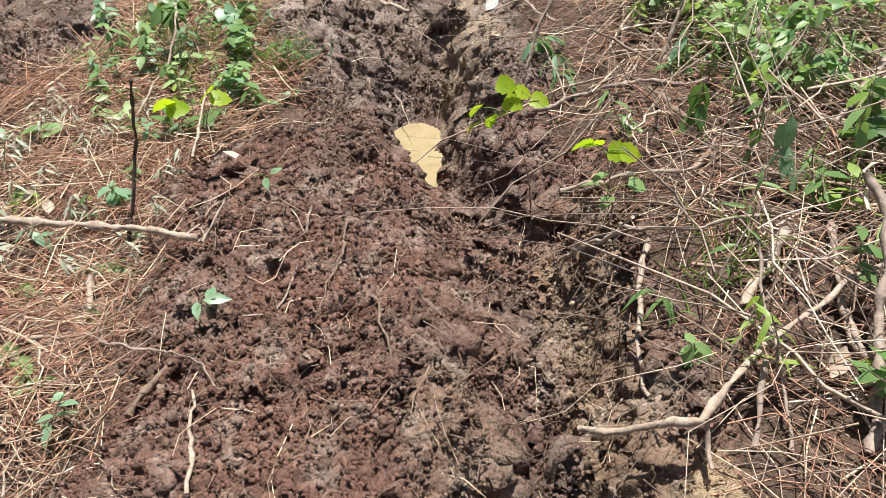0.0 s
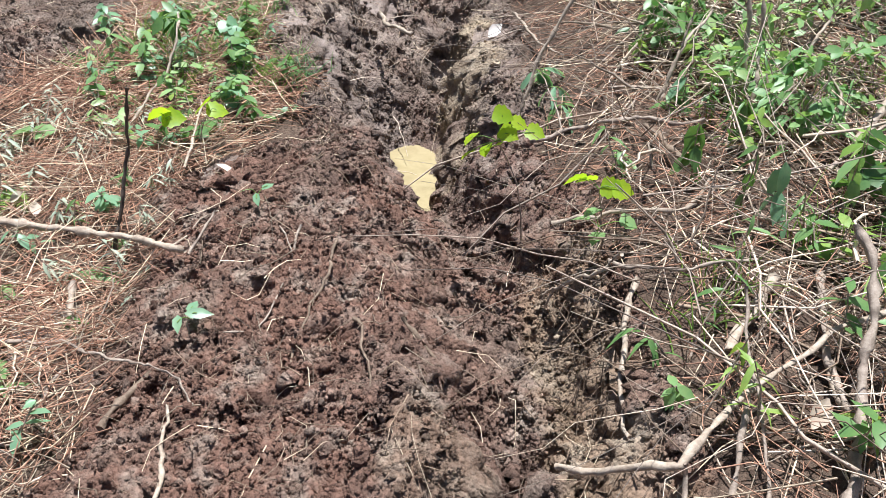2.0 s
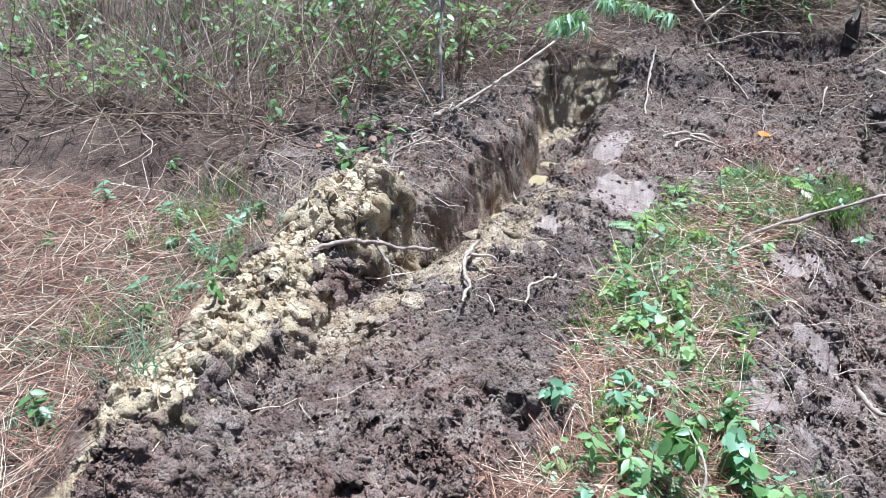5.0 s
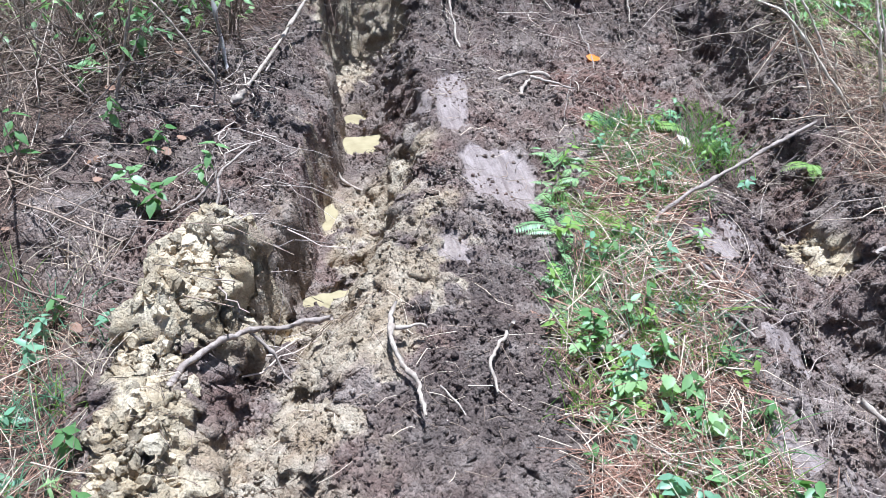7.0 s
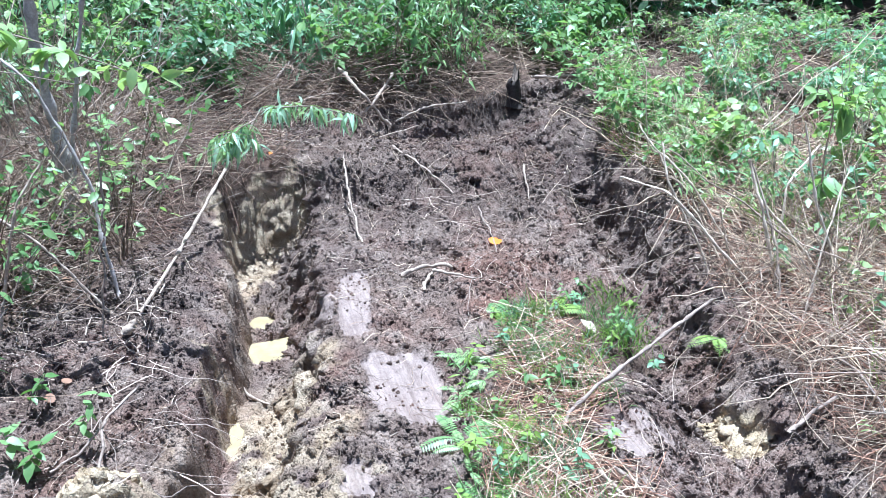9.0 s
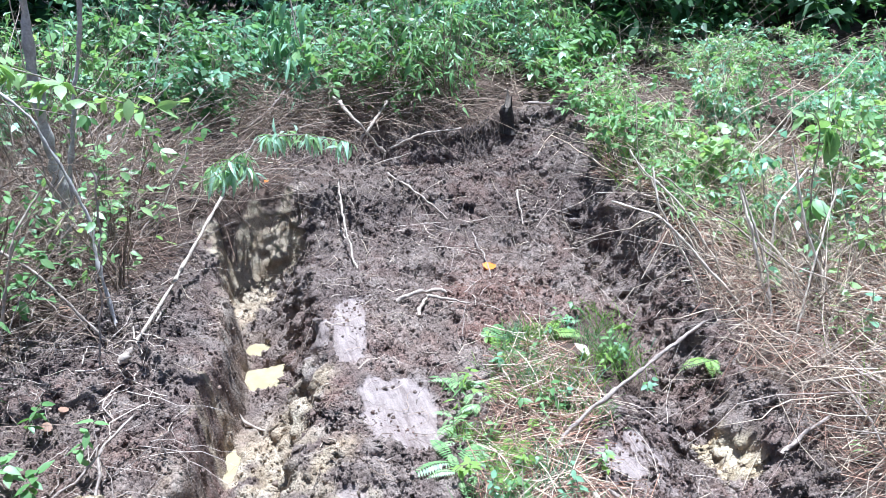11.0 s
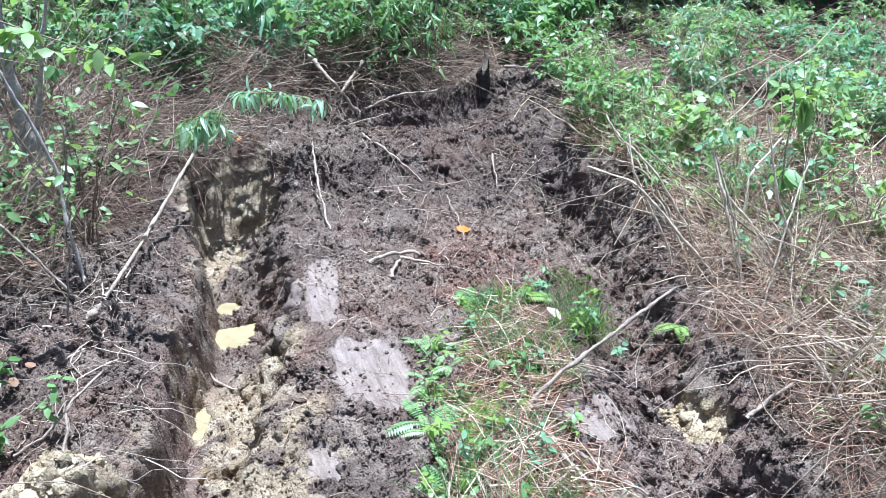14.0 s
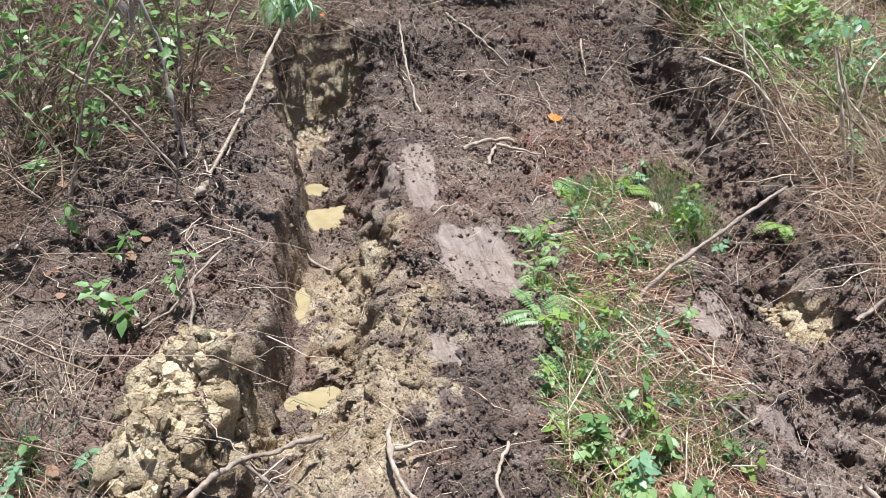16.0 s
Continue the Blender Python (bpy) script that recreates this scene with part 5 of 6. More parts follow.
stick("sapling", "thin bare sapling stem on the bank", [(-2.645, 7.3, 0.34), (-2.60, 7.3, 0.65), (-2.518, 7.3, 1.137), (-2.44, 7.3, 1.45), (-2.376, 7.3, 1.75), (-2.30, 7.3, 2.2)], GREY_BARK, 0.015, 0.010, 0.006)
stick("sapling", "thin leaning stem on the bank", [(-2.657, 7.297, 0.39), (-2.693, 7.38, 0.964), (-2.772, 7.284, 1.252), (-2.831, 7.208, 1.438)], TWIG, 0.008, 0.0048, 0.006)
stick("sapling", "thin bare stem on the bank", [(-2.457, 7.488, 0.433), (-2.439, 7.604, 0.769), (-2.446, 7.69, 1.058), (-2.469, 7.73, 1.219)], TWIG, 0.007, 0.0042, 0.006)
stick("sapling", "pale dead stem standing on the bank", [(0.654, 5.387, 0.351), (0.682, 5.545, 0.655), (0.652, 5.698, 0.893), (0.632, 5.771, 1.015)], PALE_TWIG, 0.008, 0.0048, 0.002)
stick("sapling", "dry stem leaning over the dug bank", [(0.766, 6.124, 0.419), (0.667, 6.304, 0.649), (0.543, 6.472, 0.837), (0.431, 6.461, 0.951)], DRY_GRASS, 0.007, 0.0042, 0.006)
stick("sapling", "dry stem leaning over the dug bank", [(0.759, 6.229, 0.442), (0.682, 6.393, 0.682), (0.629, 6.49, 0.823)], DRY_GRASS, 0.006, 0.0036, 0.006)
stick("sapling", "dry stem leaning over the dug bank", [(0.648, 5.837, 0.368), (0.565, 6.026, 0.608), (0.489, 6.167, 0.787), (0.321, 6.304, 0.849)], DRY_GRASS, 0.006, 0.0036, 0.006)
stick("sapling", "grey stem leaning out of the weeds", [(1.025, 5.889, 0.429), (1.186, 5.907, 0.756), (1.179, 5.799, 0.987)], PALE_TWIG, 0.008, 0.0048, 0.006)
stick("sapling", "pale stem of a young bush", [(1.031, 2.705, 0.276), (1.031, 2.803, 0.471), (1.003, 2.864, 0.74), (0.954, 2.886, 1.058)], PALE_TWIG, 0.01, 0.006, 0.006)
stick("sapling", "pale stem of a young bush", [(1.018, 2.557, 0.285), (1.034, 2.68, 0.535), (1.007, 2.767, 0.869)], PALE_TWIG, 0.009, 0.0054, 0.006)
stick("sapling", "dead stem leaning in the brush", [(0.77, 2.767, 0.256), (0.811, 2.835, 0.43), (0.87, 2.893, 0.608)], PALE_TWIG, 0.007, 0.0042, 0.002)
stick("sapling", "long dead stem arching over the brush", [(0.297, 2.883, 0.155), (0.37, 2.984, 0.388), (0.476, 3.043, 0.576), (0.613, 3.045, 0.691)], PALE_TWIG, 0.008, 0.0048, 0.002)
stick("sapling", "dry stem beside the rut end", [(0.617, 5.735, 0.361), (0.573, 5.781, 0.547), (0.544, 5.825, 0.745)], DRY_GRASS, 0.007, 0.0042, 0.006)


stick("sapling", "grey bare stem arching up from the bank", [(-2.389, 6.44, 0.40), (-2.428, 6.52, 0.694), (-2.432, 6.6, 0.902), (-2.613, 6.68, 1.399), (-2.75, 6.76, 1.522)], GREY_BARK, 0.010, 0.006, 0.002)
stick("sapling", "pale dead stem leaning out of the bank", [(-2.424, 6.273, 0.40), (-2.654, 6.353, 0.737), (-2.856, 6.433, 0.896)], PALE_TWIG, 0.009, 0.006, 0.002)
stick("sapling", "thin pale stem standing on the bank", [(-2.454, 6.065, 0.36), (-2.369, 6.145, 0.95), (-2.346, 6.225, 1.25)], TWIG, 0.006, 0.004, 0.006)
stick("sapling", "pale dead stem standing in the bramble", [(-2.906, 6.184, 0.35), (-2.717, 6.264, 1.0), (-2.591, 6.344, 1.15)], PALE_TWIG, 0.008, 0.005, 0.002)
stick("sapling", "long bleached stalk leaning out over the rut", [(0.66, 5.60, 0.36), (0.614, 5.643, 0.43), (0.411, 5.763, 0.678), (0.265, 5.883, 0.849), (0.053, 6.003, 0.914)], BLEACHED, 0.0092, 0.0058, 0.002)
stick("sapling", "long bleached stalk leaning over the bank", [(0.80, 5.98, 0.36), (0.767, 6.016, 0.44), (0.526, 6.136, 0.818), (0.393, 6.256, 0.944), (0.346, 6.376, 1.046)], BLEACHED, 0.0081, 0.0046, 0.002)
stick("sapling", "upright bleached stalk on the bank", [(0.76, 5.55, 0.34), (0.744, 5.573, 0.44), (0.671, 5.693, 0.809), (0.652, 5.813, 1.004)], BLEACHED, 0.0103, 0.0069, 0.002)
stick("sapling", "bleached stalk leaning over the bank", [(1.03, 5.48, 0.36), (0.997, 5.507, 0.43), (0.81, 5.627, 0.675), (0.665, 5.747, 0.845)], BLEACHED, 0.0081, 0.0058, 0.002)
stick("sapling", "grey stem of a dead bush on the bank", [(0.77, 5.63, 0.36), (0.778, 5.644, 0.42), (0.864, 5.764, 0.873), (1.127, 5.884, 1.011)], BLEACHED, 0.0073, 0.0041, 0.002)
stick("sapling", "grey stem of a dead bush on the bank", [(0.68, 5.27, 0.34), (0.694, 5.291, 0.42), (0.839, 5.411, 0.759), (1.0, 5.531, 1.041)], BLEACHED, 0.0065, 0.0041, 0.002)
stick("sapling", "thin bleached stalk leaning over the rut", [(0.58, 5.9, 0.34), (0.567, 5.927, 0.42), (0.355, 6.047, 0.846), (0.369, 6.167, 1.021)], BLEACHED, 0.0069, 0.0046, 0.002)
stick("sapling", "tall bleached stalk on the bank", [(1.0, 5.3, 0.34), (0.98, 5.325, 0.42), (0.771, 5.445, 0.897), (0.718, 5.565, 1.277)], BLEACHED, 0.0081, 0.0046, 0.002)
stick("stick", "dark dead stick lying at the edge of the strip", [(-0.597, 4.751, 0.25), (-0.417, 4.502, 0.20)], TWIG, 0.010, 0.007, 0.003)
stick("stick", "grey dead stick lying at the edge of the strip", [(-0.652, 4.5, 0.25), (-0.546, 4.347, 0.20)], TWIG, 0.009, 0.007, 0.003)
stick("root", "thick yellowish root lying in the rut", [(-0.30, 4.05, 0.13), (-0.288, 4.03, 0.14), (-0.262, 3.921, 0.14), (-0.205, 3.861, 0.13), (-0.12, 3.84, 0.12)], PALE_TWIG, 0.013, 0.010, 0.004)


# ---- single leaves that lie or hang where they can be told apart ----
def fallen(name, label, place, size, yaw, mat, leaf=FLAKE, tilt=.15, category="leaf"):
    me = mesh_of(name, leaf[0], leaf[1], mat)
    me.materials[0] = mat
    ob = new(name, me)
    ob.matrix_basis = Matrix.Translation(place) @ Euler((tilt, -tilt, yaw)).to_matrix().to_4x4() @ Matrix.Scale(size, 4)
    return tagged(ob, label, category)


fallen("fallen_leaf", "bright orange fallen leaf on the dug floor", (-.33, 6.75, .262), .085, .3, ORANGE, LOBED)
fallen("fallen_leaf", "pale yellowish dead leaf on the grassy strip", (-.2, 5.66, .25), .10, 2.0, PALE)
fallen("fallen_leaf", "white crumpled leaf at the rim of the rut", (.22, 3.95, .075), .085, .6, WHITE, FLAKE, .5)
fallen("wood_chip", "pale split chip of wood on the soil", (-.66, 2.40, .245), .12, -.5, PALE, LANCE, .1, "wood chip")
fallen("fallen_leaf", "curled pale dead leaf on the needles", (-1.27, 2.27, .165), .055, .3, PALE, FLAKE, .4)
fallen("fallen_leaf", "curled pale dead leaf on the needles", (-1.17, 2.21, .155), .05, 1.9, PALE, FLAKE, .4)
fallen("fallen_leaf", "pale curled leaf under the brush", (.82, 1.31, .30), .07, 1.0, PALE, FLAKE, .5)
fallen("fallen_leaf", "yellow fallen leaf at the foot of the pole", (-1.45, 7.95, .52), .06, 1.0, ORANGE, OVATE)
r = np.random.default_rng(61)
for i in range(60):
    side = i % 4
    x = (r.uniform(.5, 2.0), r.uniform(-3.4, -2.5), r.uniform(-1.7, -.8), r.uniform(.6, 1.8))[side]
    y = (r.uniform(1.2, 4.5), r.uniform(4.5, 7.0), r.uniform(1.6, 3.4), r.uniform(5.0, 7.5))[side]
    fallen("fallen_leaf", "brown dead leaf in the litter", (x, y, float(ground_z(x, y)) + .025), r.uniform(.03, .06), r.uniform(0, 6), DEAD_LEAF, (OVATE, LOBED)[i % 2], r.uniform(.1, .6))


def placed_leaves(name, label, base, leaves, size, mat, leaf=LOBED, category="seedling", face=.25):
    """A thin stalk that carries leaves at the given places."""
    r = np.random.default_rng(int(abs(base[0] * 1000)) + 7)
    b = Vector((base[0], base[1], float(ground_z(base[0], base[1]))))
    thing = tagged(group_of(name, b), label, category)
    pts = [Vector(p) - b for p in leaves]
    top = sum(pts, Vector()) / len(pts)
    V, F = tubes(bent([(0, 0, 0), (top.x * .3, top.y * .3, top.z * .6), (top.x, top.y, top.z - .015)], 9, r, .003)[None], np.full((1, 9), .0028) * np.linspace(1, .6, 9), 5)
    part("stem", mesh_of("stem", V, F, TWIG), thing)
    me = mesh_of("leaf", leaf[0] - (.45, 0, 0), leaf[1], mat)
    for p in pts:
        V, F = tubes(bent([(top.x, top.y, top.z - .015), tuple((top + p) / 2 + Vector((0, 0, .008))), tuple(p)], 5, r)[None], np.full((1, 5), .0012), 4)
        part("leafstalk", mesh_of("leafstalk", V, F, GRASS), thing)
        yaw = math.atan2(p.y - top.y, p.x - top.x) + r.normal(0, .4)
        part("leaf", me, thing, "", Matrix.Translation(p) @ Euler((face + r.normal(0, .15), r.normal(.1, .15), yaw)).to_matrix().to_4x4() @ Matrix.Scale(size * r.uniform(.85, 1.15), 4))
    return thing


placed_leaves("seedling", "seedling with glowing lime-green toothed leaves over the rut", (.30, 2.24), [(.118, 2.13, .455), (.125, 2.14, .500), (.184, 2.12, .487), (.205, 2.13, .572), (.251, 2.14, .545), (.222, 2.12, .525), (.293, 2.13, .525), (.165, 2.12, .475)], .052, LIME, face=.7)
placed_leaves("seedling", "seedling with broad lime-green leaves in the brush", (.50, 2.10), [(.400, 2.02, .452), (.430, 2.03, .445), (.495, 2.02, .425), (.525, 2.02, .42)], .07, LIME, face=.7)
placed_leaves("seedling", "green seedling beside the rut", (.5, 2.06), [(.553, 2.02, .321), (.453, 2.02, .352), (.474, 2.02, .270), (.43, 2.05, .31)], .06, BRIGHT)
placed_leaves("seedling", "seedling with a lime-green leaf among pine needles", (-.87, 2.72), [(-.910, 2.66, .284), (-.87, 2.67, .262)], .085, LIME, face=.7)
placed_leaves("seedling", "seedling with lime-green leaves at the top of a stalk", (-.79, 2.66), [(-.761, 2.66, .316), (-.72, 2.68, .29)], .075, LIME, face=.7)
placed_leaves("seedling", "low plant with two rounded green leaves", (-1.36, 2.66), [(-1.398, 2.663, .20), (-1.32, 2.666, .20)], .085, BRIGHT)
placed_leaves("seedling", "small wilted plant on the heap of soil", (-.537, 1.62), [(-.55, 1.60, .28), (-.51, 1.63, .285), (-.53, 1.66, .28)], .06, COOL, OVATE)
placed_leaves("seedling", "small green plant on the heap of soil", (-.479, 2.16), [(-.5, 2.15, .31), (-.45, 2.18, .305), (-.47, 2.12, .30)], .05, COOL, OVATE)
for i, (x, y) in enumerate([(-1.106, 1.879), (-1.05, 1.6), (-.95, 1.5), (-1.3, 2.32), (-1.0, 1.55), (-1.2, 1.75)]):
    sprig("weed", "low green weed growing through the needles", (x, y), .05, 7, OVATE, (.04, .075), (BRIGHT, GREEN)[i % 2], 400 + i, "weed")
fern((-.99, 1.97), 1, .2, 41, "single green fern frond on the needles", BRIGHT, .5)
fern((-1.3, 2.35), 2, .16, 42)

# weeds, ferns and grass on the strip between the ruts
for i, (x, y) in enumerate([(-1.015, 4.92), (-1.126, 4.72), (-.869, 5.056), (-1.13, 4.55), (-.6, 5.85), (-.45, 5.75), (-.3, 5.95), (-.52, 5.95), (.38, 5.5), (-1.1, 5.1), (-.75, 5.5)]):
    fern((x, y), 5, .20, 430 + i, "bright green fern on the strip between the ruts", (GRASS, BRIGHT)[i % 2])
for i in range(140):
    x, y = r.uniform(-1.35, -.35), r.uniform(3.1, 6.1)
    if i < 34:
        x, y = r.uniform(-.75, .1), r.uniform(5.3, 6.2)
    if dug(np.array([x]), np.array([y]))[0] < .6:
        tuft((x, y), 30, r.uniform(.08, .2), 2460 + i, (GRASS, BRIGHT, GRASS, COOL)[i % 4], "tuft of green and dry grass on the strip")
for i in range(90):
    x, y = r.uniform(-1.3, -.45), r.uniform(2.95, 4.3)
    if i % 3 == 1:
        x, y = r.uniform(-1.1, -.5), r.uniform(4.2, 5.4)
    if i % 3 == 2:
        x, y = r.uniform(-.7, .15), r.uniform(5.3, 6.15)
    if dug(np.array([x]), np.array([y]))[0] < .5:
        sprig("weed", "small leafy green weed between the ruts", (x, y), r.uniform(.06, .16), 9, OVATE, (.025, .055), (BRIGHT, GREEN, COOL, GRASS)[i % 4], 520 + i, "weed", (r.normal(0, .05), r.normal(0, .05)))
for i, (x, y) in enumerate([(-.93, 3.6), (-1.1, 3.7), (-.8, 3.25), (-1.14, 3.1), (-1.42, 3.6), (-.6, 2.85), (-1.28, 3.26), (-1.06, 3.56), (-.82, 3.62), (-.95, 4.06), (-1.1, 4.17), (-1.15, 4.4), (-.92, 4.3)]):
    sprig("weed", "leafy green plant pulled half out of the ground", (x, y), r.uniform(.12, .22), 11, OVATE, (.045, .075), (BRIGHT, COOL, GREEN)[i % 3], 620 + i, "weed", (r.normal(0, .08), r.normal(0, .08)))

for i, (x, y, h) in enumerate([(-1.0, 4.05, .16), (-.88, 3.90, .14), (-.95, 3.98, .12), (-1.19, 4.06, .12), (-1.16, 4.24, .10), (-1.26, 4.38, .12), (-1.10, 4.14, .12)]):
    sprig("weed", "bright young plant with broad light green leaves on the strip", (x, y), h, 8, (LOBED, OVATE)[i % 2], (.035, .06), SUNNY, 1560 + i, "weed", (r.normal(0, .05), r.normal(-.03, .04)))

# sprays of small weeds through the needles near the heap
for i in range(82):
    x, y = r.uniform(-1.9, -.62), r.uniform(1.2, 3.9)
    if i % 2:
        x, y = r.uniform(-1.4, -.55), r.uniform(2.9, 4.1)
    if dug(np.array([x]), np.array([y]))[0] < .5:
        sprig("weed", "small green weed among pine needles", (x, y), r.uniform(.04, .14), 8, (OVATE, LANCE)[i % 3 == 0], (.03, .06), (BRIGHT, COOL, GREEN)[i % 3], 1000 + i, "weed", (r.normal(0, .05), r.normal(0, .05)))

# a green border along the strip, beside the smeared soil
for i in range(40):
    y = r.uniform(4.15, 5.7)
    x = float(along(y, (4.1, -1.28), (4.8, -1.18), (5.4, -1.0), (5.9, -.8))) + abs(r.normal(.02, .08))
    if i % 3:
        sprig("weed", "fresh green weed at the edge of the strip", (x, y), r.uniform(.05, .14), 10, (OVATE, LANCE)[i % 2], (.03, .06), (SUNNY, BRIGHT, GRASS)[i % 3], 1300 + i, "weed", (r.normal(0, .05), r.normal(0, .05)))
    else:
        fern((x, y), 3, .13, 1300 + i, "small green fern at the edge of the strip", SUNNY)

# leafy clump round the wilted stalk
for i in range(36):
    x, y = r.normal(-.9, .2), r.normal(3.1, .3)
    if dug(np.array([x]), np.array([y]))[0] < .5:
        sprig("weed", "leafy weed with broad green leaves beside the heap", (x, y), r.uniform(.05, .2), 9, (OVATE, LOBED, OVATE)[i % 3], (.035, .07), (GREEN, BRIGHT, COOL, SUNNY)[i % 4], 1360 + i, "weed", (r.normal(0, .08), r.normal(0, .08)))

# grey-green dead weeds beside the heap
for i in range(40):
    x, y = r.uniform(-1.5, -.75), r.uniform(1.9, 2.9)
    if dug(np.array([x]), np.array([y]))[0] < .5:
        sprig("weed", "grey-green withered weed on the needles", (x, y), r.uniform(.05, .14), 9, LANCE, (.03, .06), SAGE, 1080 + i, "weed", (r.normal(0, .05), r.normal(0, .05)))

# brush beside the near rut: hanging leaves and small sprouts
for i, (x, y, h) in enumerate([(.85, 2.05, .26), (.92, 2.0, .28), (1.14, 2.07, .3), (.77, 2.27, .2), (.84, 2.75, .2), (1.18, 3.1, .3), (.95, 2.45, .2), (1.3, 2.0, .3), (1.05, 2.9, .3), (1.1, 1.75, .25)]):
    sprig("sapling_shoot", "shoot with large drooping dark green leaves", (x, y), h, 7, OVATE, (.06, .11), (GREEN, COOL, BRIGHT)[i % 3], 640 + i, "shoot", (0, 0), TWIG, .9)
for i in range(78):
    x, y = r.uniform(.55, 1.9), r.uniform(1.05, 4.6)
    sprig("sprout", "small green sprout among the dead stems", (x, y), r.uniform(.08, .3), 8, (OVATE, LANCE)[i % 2], (.035, .08), (BRIGHT, GREEN, GRASS)[i % 3], 660 + i, "sprout", (r.normal(0, .06), r.normal(0, .06)))
for i in range(14):
    tuft((r.uniform(.7, 1.8), r.uniform(1.0, 3.6)), 22, r.uniform(.12, .25), 780 + i, GRASS, "tuft of grass among the brush")

# the bank beside the trench
for i, (x, y) in enumerate([(-2.73, 5.41), (-2.74, 5.3), (-2.56, 5.4), (-2.75, 5.7), (-2.9, 5.9), (-2.65, 7.07), (-2.98, 6.86), (-2.2, 7.6), (-2.45, 7.2), (-2.6, 7.5), (-3.1, 6.3), (-3.2, 5.6), (-2.35, 7.7)]):
    sprig("sprout", "sprout with rounded green leaves on the bank", (x, y), r.uniform(.12, .32), 10, OVATE, (.05, .09), (BRIGHT, GREEN)[i % 2], 800 + i, "sprout", (r.normal(0, .08), r.normal(0, .08)))
for i in range(32):
    x, y = r.uniform(-4.2, -2.35), r.uniform(6.3, 8.9)
    sprig("vine", "climbing vine with rounded green leaves in the bramble", (x, y), r.uniform(.25, 1.0), 9, (OVATE, LOBED)[i % 3 == 0], (.05, .09), (BRIGHT, GREEN, COOL)[i % 3], 1120 + i, "vine", (r.normal(0, .25), r.normal(0, .2)))
for i in range(34):
    x, y = r.uniform(-3.9, -2.75), r.uniform(2.9, 5.2)
    if i % 2:
        tuft((x, y), 24, r.uniform(.12, .26), 820 + i, (COOL, DRY_GRASS)[i % 4 == 3], "tuft of pale green grass on the bank")
    else:
        sprig("weed", "small green weed on the bank", (x, y), r.uniform(.05, .15), 9, OVATE, (.035, .07), (COOL, GREEN)[i % 4 == 0], 820 + i, "weed")

for i in range(44):
    x, y = r.uniform(-3.5, -2.88), r.uniform(3.6, 5.1)
    if i % 3:
        tuft((x, y), 18, r.uniform(.1, .24), 1500 + i, (COOL, GRASS, DRY_GRASS)[i % 5 % 3], "tuft of pale grass beside the clay ridge")
    else:
        sprig("weed", "low green weed beside the clay ridge", (x, y), r.uniform(.05, .14), 12, (OVATE, LANCE)[i % 2], (.03, .06), (COOL, SUNNY)[i % 2], 1500 + i, "weed", (r.normal(0, .06), r.normal(0, .06)))

# the bank past the right rut
for i in range(96):
    x, y = r.uniform(.5, 2.2), r.uniform(4.4, 7.6)
    if dug(np.array([x]), np.array([y]))[0] < .4:
        if i % 2:
            tuft((x, y), 18, r.uniform(.2, .5), 2860 + i, (DRY_GRASS, GRASS)[i % 4 == 1], "tuft of long dry grass on the bank", .07)
        else:
            sprig("sprout", "green sprout in the dry grass of the bank", (x, y), r.uniform(.08, .35), 7, (OVATE, LANCE, LOBED)[i % 3], (.035, .07), (SUNNY, COOL)[i % 4 == 0], 2860 + i, "sprout", (r.normal(0, .08), r.normal(0, .08)))
fern((1.0, 6.1), 4, .28, 895, "green fern on the bank")


# ---- roots that hang from the broken edges ----
def fringe(line, count, length, seed, mat=ROOT, label="fine roots hanging from the broken edge of the bank"):
    r = np.random.default_rng(seed)
    q = bent(line, 60, r)
    k = r.integers(0, 60, count)
    p = q[k] + r.normal(0, .035, (count, 3)) * (1, 1, .4)
    L, yaw = r.uniform(.3, 1, count) * length, r.uniform(0, 6.3, count)
    s = np.linspace(0, 1, 5)
    out = r.uniform(.1, .7, count)
    P = p[:, None] + L[:, None, None] * np.stack([(out * np.cos(yaw))[:, None] * s, (out * np.sin(yaw))[:, None] * s, .25 * s - 1.1 * s * s * np.ones((count, 1))], -1) + r.normal(0, .006, (count, 5, 3))
    V, F = tubes(P, r.uniform(.0009, .0032, count)[:, None] * np.linspace(1, .4, 5), 4)
    tagged(new("hanging_roots", mesh_of("hanging_roots", V, F, mat)), label, "roots", kind="stuff")


def on(x, y, up=0.0):
    return (x, y, float(ground_z(x, y)) + up)


fringe([on(-1.5, 7.85), on(-1.1, 7.9), on(-.6, 7.85), on(0, 7.8), on(.5, 7.65)], 260, .2, 31)
fringe([on(.85, 7.3), on(.86, 6.9), on(.84, 6.5), on(.72, 6.1), on(.6, 5.6), on(.5, 5.2)], 320, .2, 32)
fringe([on(.45, 5.0), on(.35, 4.6), on(.3, 4.3)], 160, .14, 33)
fringe([on(-.8, 8.68), on(-.3, 8.72), on(.2, 8.72), on(.7, 8.65)], 420, .34, 34, DARK_TWIG, "dark mat of roots torn up at the pit")
fringe([on(-.8, 8.7, .06), on(-.3, 8.75, .08), on(.2, 8.75, .08), on(.6, 8.7, .05)], 260, .34, 35, ROOT, "brown roots torn up at the pit")
fringe([on(-2.25, 6.9), on(-2.4, 6.5), on(-2.7, 6.3), on(-2.9, 6.0)], 260, .16, 36, TWIG, "fine pale roots at the edge of the bank")
fringe([on(.5, 1.2), on(.48, 1.8), on(.36, 2.2), on(.22, 2.6)], 150, .14, 37)
fringe([on(-.35, 2.6), on(-.4, 2.9), on(-.48, 3.2), on(-.66, 3.5)], 140, .12, 38)


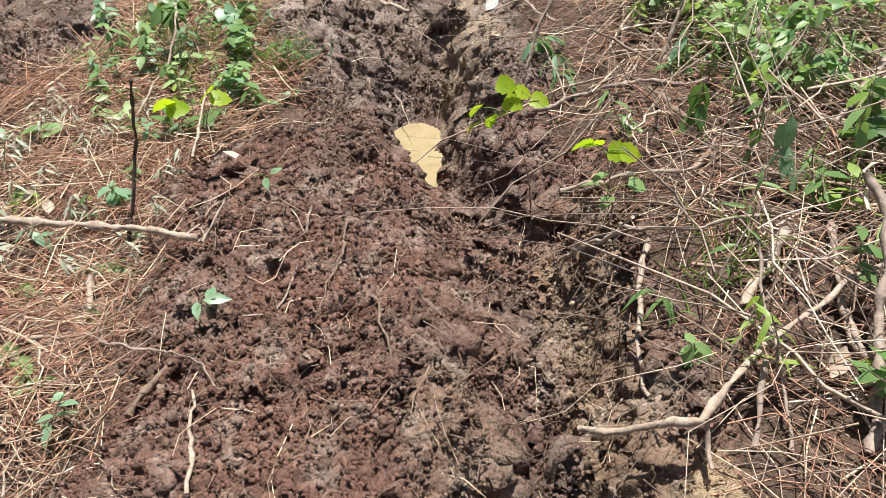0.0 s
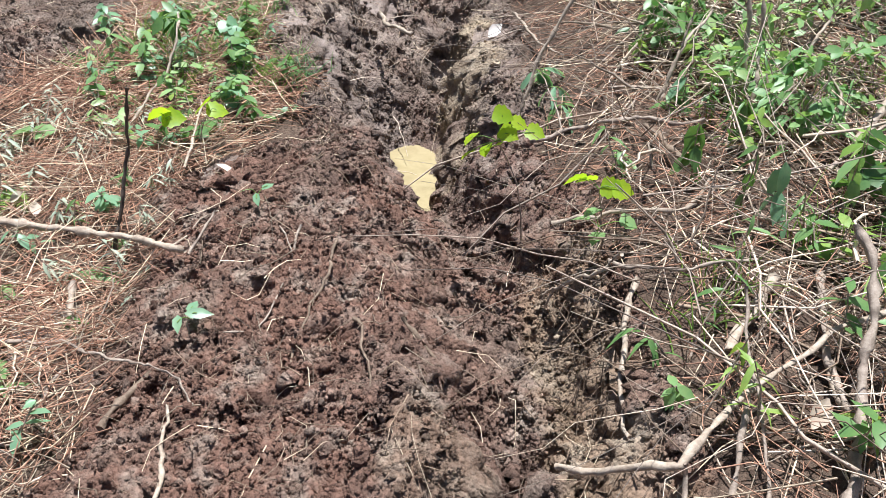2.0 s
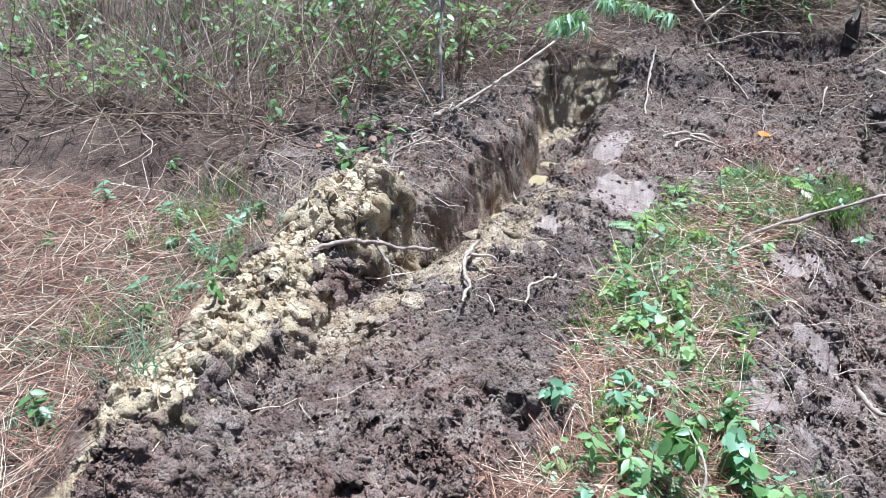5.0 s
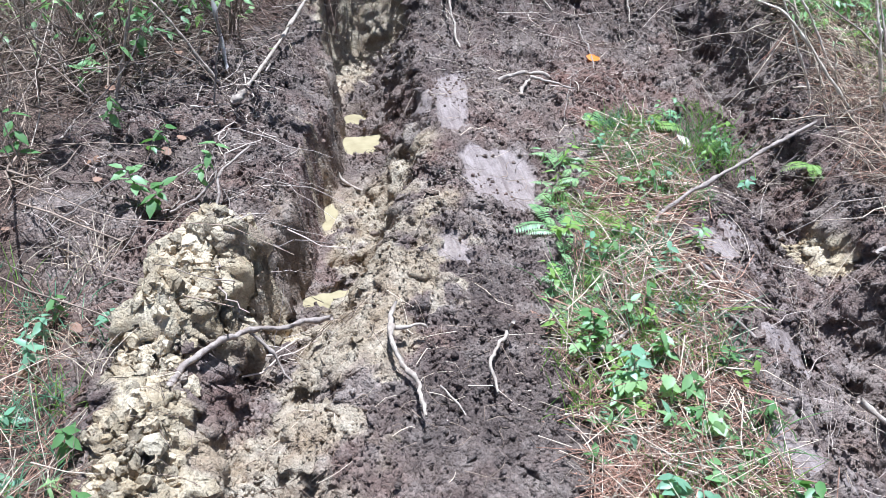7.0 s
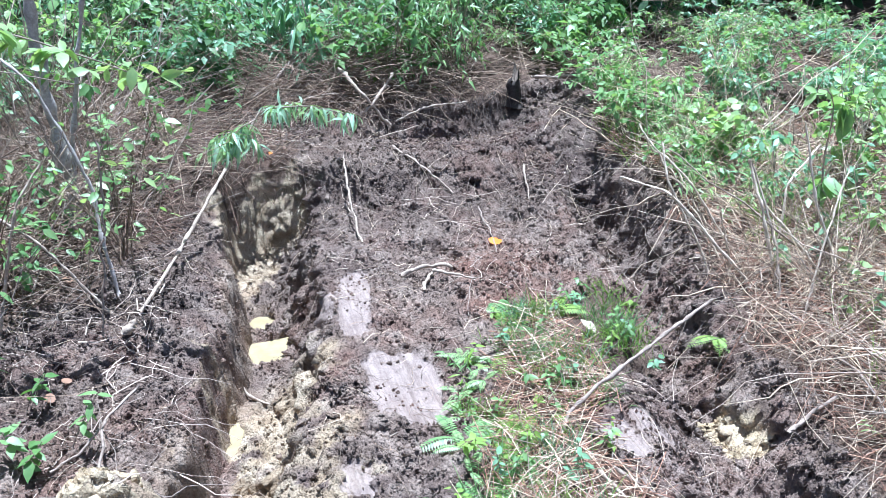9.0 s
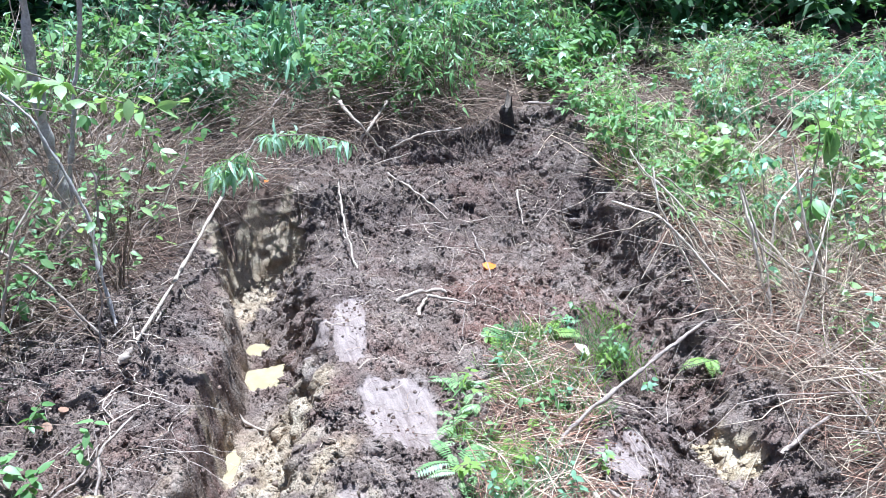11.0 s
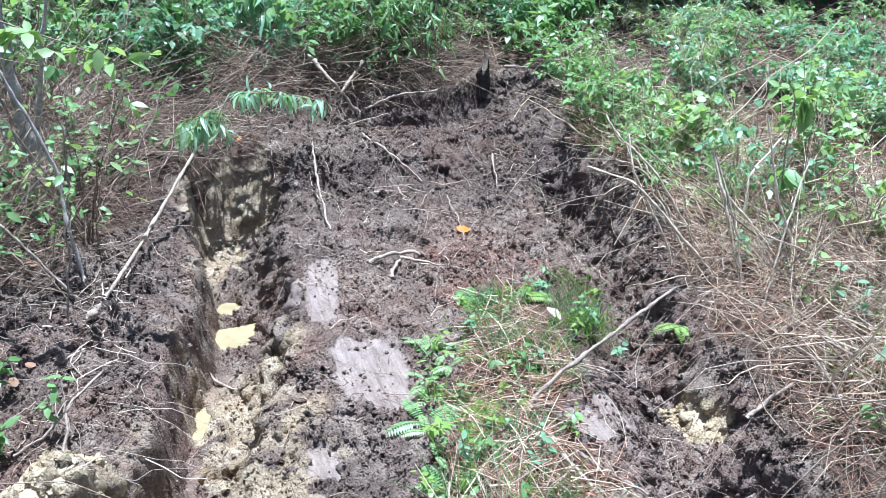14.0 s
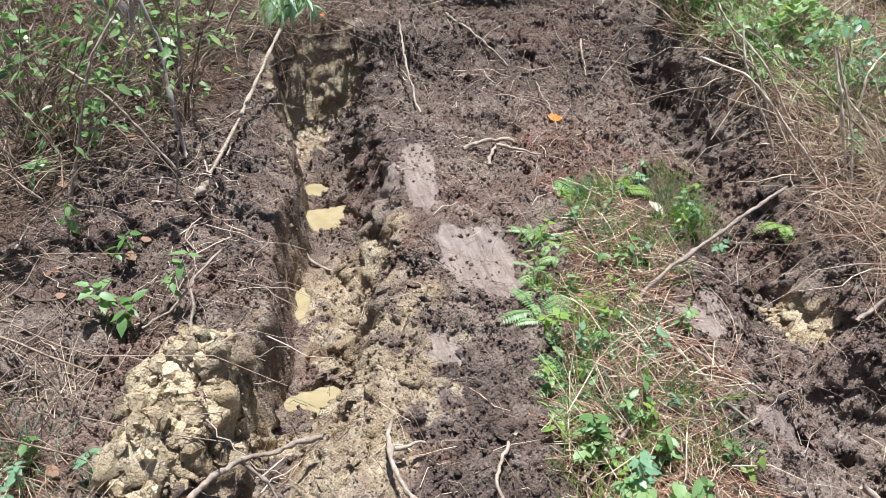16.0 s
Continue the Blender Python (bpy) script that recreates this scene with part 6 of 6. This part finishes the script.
def stump(place, height, thick):
    """A torn stump with a jagged, paler top."""
    r = np.random.default_rng(77)
    x, y = place
    z = float(ground_z(x, y)) - .04
    sides, n = 14, 7
    a = np.arange(sides) * 2 * np.pi / sides
    V = []
    for i in range(n):
        s = i / (n - 1)
        rad = thick * (1.25 - .45 * s + .5 * (1 - s) ** 4) * (1 + .14 * r.normal(0, 1, sides))
        top = s * height * (1 + (.16 * r.normal(0, 1, sides) if i == n - 1 else 0))
        V.append(np.stack([rad * np.cos(a), rad * np.sin(a), top * np.ones(sides)], 1))
    V = np.concatenate(V + [np.array([[0, 0, height * .75]])])
    F = []
    for i in range(n - 1):
        for j in range(sides):
            p, q = i * sides + j, i * sides + (j + 1) % sides
            F += [(p, q, q + sides), (p, q + sides, p + sides)]
    top = [((n - 1) * sides + j, (n - 1) * sides + (j + 1) % sides, len(V) - 1) for j in range(sides)]
    thing = tagged(group_of("stump", (x, y, z)), "dark torn stump with a splintered top at the root pit", "stump")
    part("trunk", mesh_of("trunk", V, np.array(F), ROTTEN), thing)
    part("broken_top", mesh_of("broken_top", V, np.array(top), BARK), thing, "brown splintered wood")


stump((.565, 8.62), .25, .048)


# ---- the wilted crown of the leaning pole, and boughs that hang into view ----
def bough(name, label, line, thick, count, leaf, size, mat, seed, droop=.9, reach=.16):
    r = np.random.default_rng(seed)
    c = bent(line, 16, r, .004)
    b = c[0].copy()
    thing = tagged(group_of(name, b), label, "branch")
    V, F = tubes((c - b)[None], np.linspace(thick, thick * .4, 16)[None], 6)
    part("stem", mesh_of("stem", V, F, TWIG), thing)
    k = max(4, count // 6)
    at = r.integers(4, 16, k)
    yaw, L = r.uniform(0, 6.3, k), r.uniform(.4, 1, k) * reach
    s = np.linspace(0, 1, 5)
    T = (c[at] - b)[:, None] + L[:, None, None] * np.stack([np.cos(yaw)[:, None] * s, np.sin(yaw)[:, None] * s, (.35 * s - droop * .6 * s * s) * np.ones((k, 1))], -1)
    V, F = tubes(T, np.full((k, 5), .0016), 4)
    tagged(part("side_twig", mesh_of("side_twig", V, F, GRASS), thing), kind="stuff")
    me = mesh_of("leaf", leaf[0], leaf[1], mat)
    for i in range(count):
        j, u = r.integers(0, k), r.integers(1, 5)
        p = Vector(T[j, u])
        part("leaf", me, thing, "", Matrix.Translation(p) @ Euler((r.normal(0, .5), droop + r.normal(0, .45), yaw[j] + r.normal(0, 1.3))).to_matrix().to_4x4() @ Matrix.Scale(r.uniform(*size), 4))


bough("wilted_bough", "wilted drooping green leaves at the top of the felled pole", [(-1.56, 7.84, .76), (-1.50, 7.86, .85), (-1.32, 7.82, .875), (-1.17, 7.8, .865), (-.92, 7.8, .79)], .006, 110, LANCE, (.08, .14), MINT, 51, .6, .14)
bough("wilted_bough", "wilted green leaves hanging over the dug bank", [(-1.52, 7.84, .80), (-1.56, 7.80, .80), (-1.64, 7.78, .76), (-1.78, 7.76, .68)], .005, 140, LANCE, (.09, .16), MINT, 52, 1.1, .18)
bough("wilted_bough", "dark wilted leaves at the top of a bent stalk", [(-.957, 3.129, .39), (-1.0, 3.28, .40), (-1.03, 3.36, .36)], .004, 40, OVATE, (.05, .09), GREEN, 59, .8, .12)
bough("wilted_spray", "wilted pale green shoot lying over the rut edge", [(.45, 2.7, .22), (.42, 2.85, .27), (.40, 3.05, .28), (.36, 3.2, .26)], .004, 26, LANCE, (.08, .14), COOL, 60, .7, .1)
bough("hanging_bough", "spray of narrow green leaves hanging over the undergrowth", [(-1.1, 9.6, 1.9), (-1.0, 9.4, 1.6), (-.95, 9.2, 1.2), (-.9, 9.15, .95)], .01, 70, LANCE, (.14, .26), COOL, 53, 1.1, .3)
bough("hanging_bough", "spray of narrow green leaves hanging over the undergrowth", [(-.2, 10.6, 2.2), (.0, 10.3, 1.8), (.2, 10.1, 1.4), (.3, 10.0, 1.1)], .01, 70, LANCE, (.14, .26), COOL, 54, 1.1, .35)
bough("hanging_bough", "thin branch with fresh light green leaves", [(-3.7, 6.0, 1.75), (-2.9, 6.15, 1.84), (-2.55, 6.2, 1.70), (-2.1, 6.25, 1.50)], .007, 150, OVATE, (.05, .11), SUNNY, 55, .3, .2)
bough("hanging_bough", "thin branch with green leaves over the bank", [(-3.7, 7.0, 1.3), (-3.2, 7.1, 1.4), (-2.8, 7.2, 1.35), (-2.4, 7.3, 1.2)], .006, 50, OVATE, (.05, .10), GREEN, 56, .4, .25)
bough("hanging_bough", "young shoot with fresh yellow-green leaves", [(1.75, 6.2, .4), (1.8, 6.3, .8), (1.75, 6.4, 1.15)], .006, 54, OVATE, (.06, .12), SUNNY, 57, .2, .25)
bough("hanging_bough", "drooping compound leaf on a thin stem", [(1.15, 5.8, .45), (1.05, 5.75, 1.0), (.95, 5.65, 1.36), (.80, 5.6, 1.42)], .006, 22, OVATE, (.10, .17), BRIGHT, 58, .9, .08)
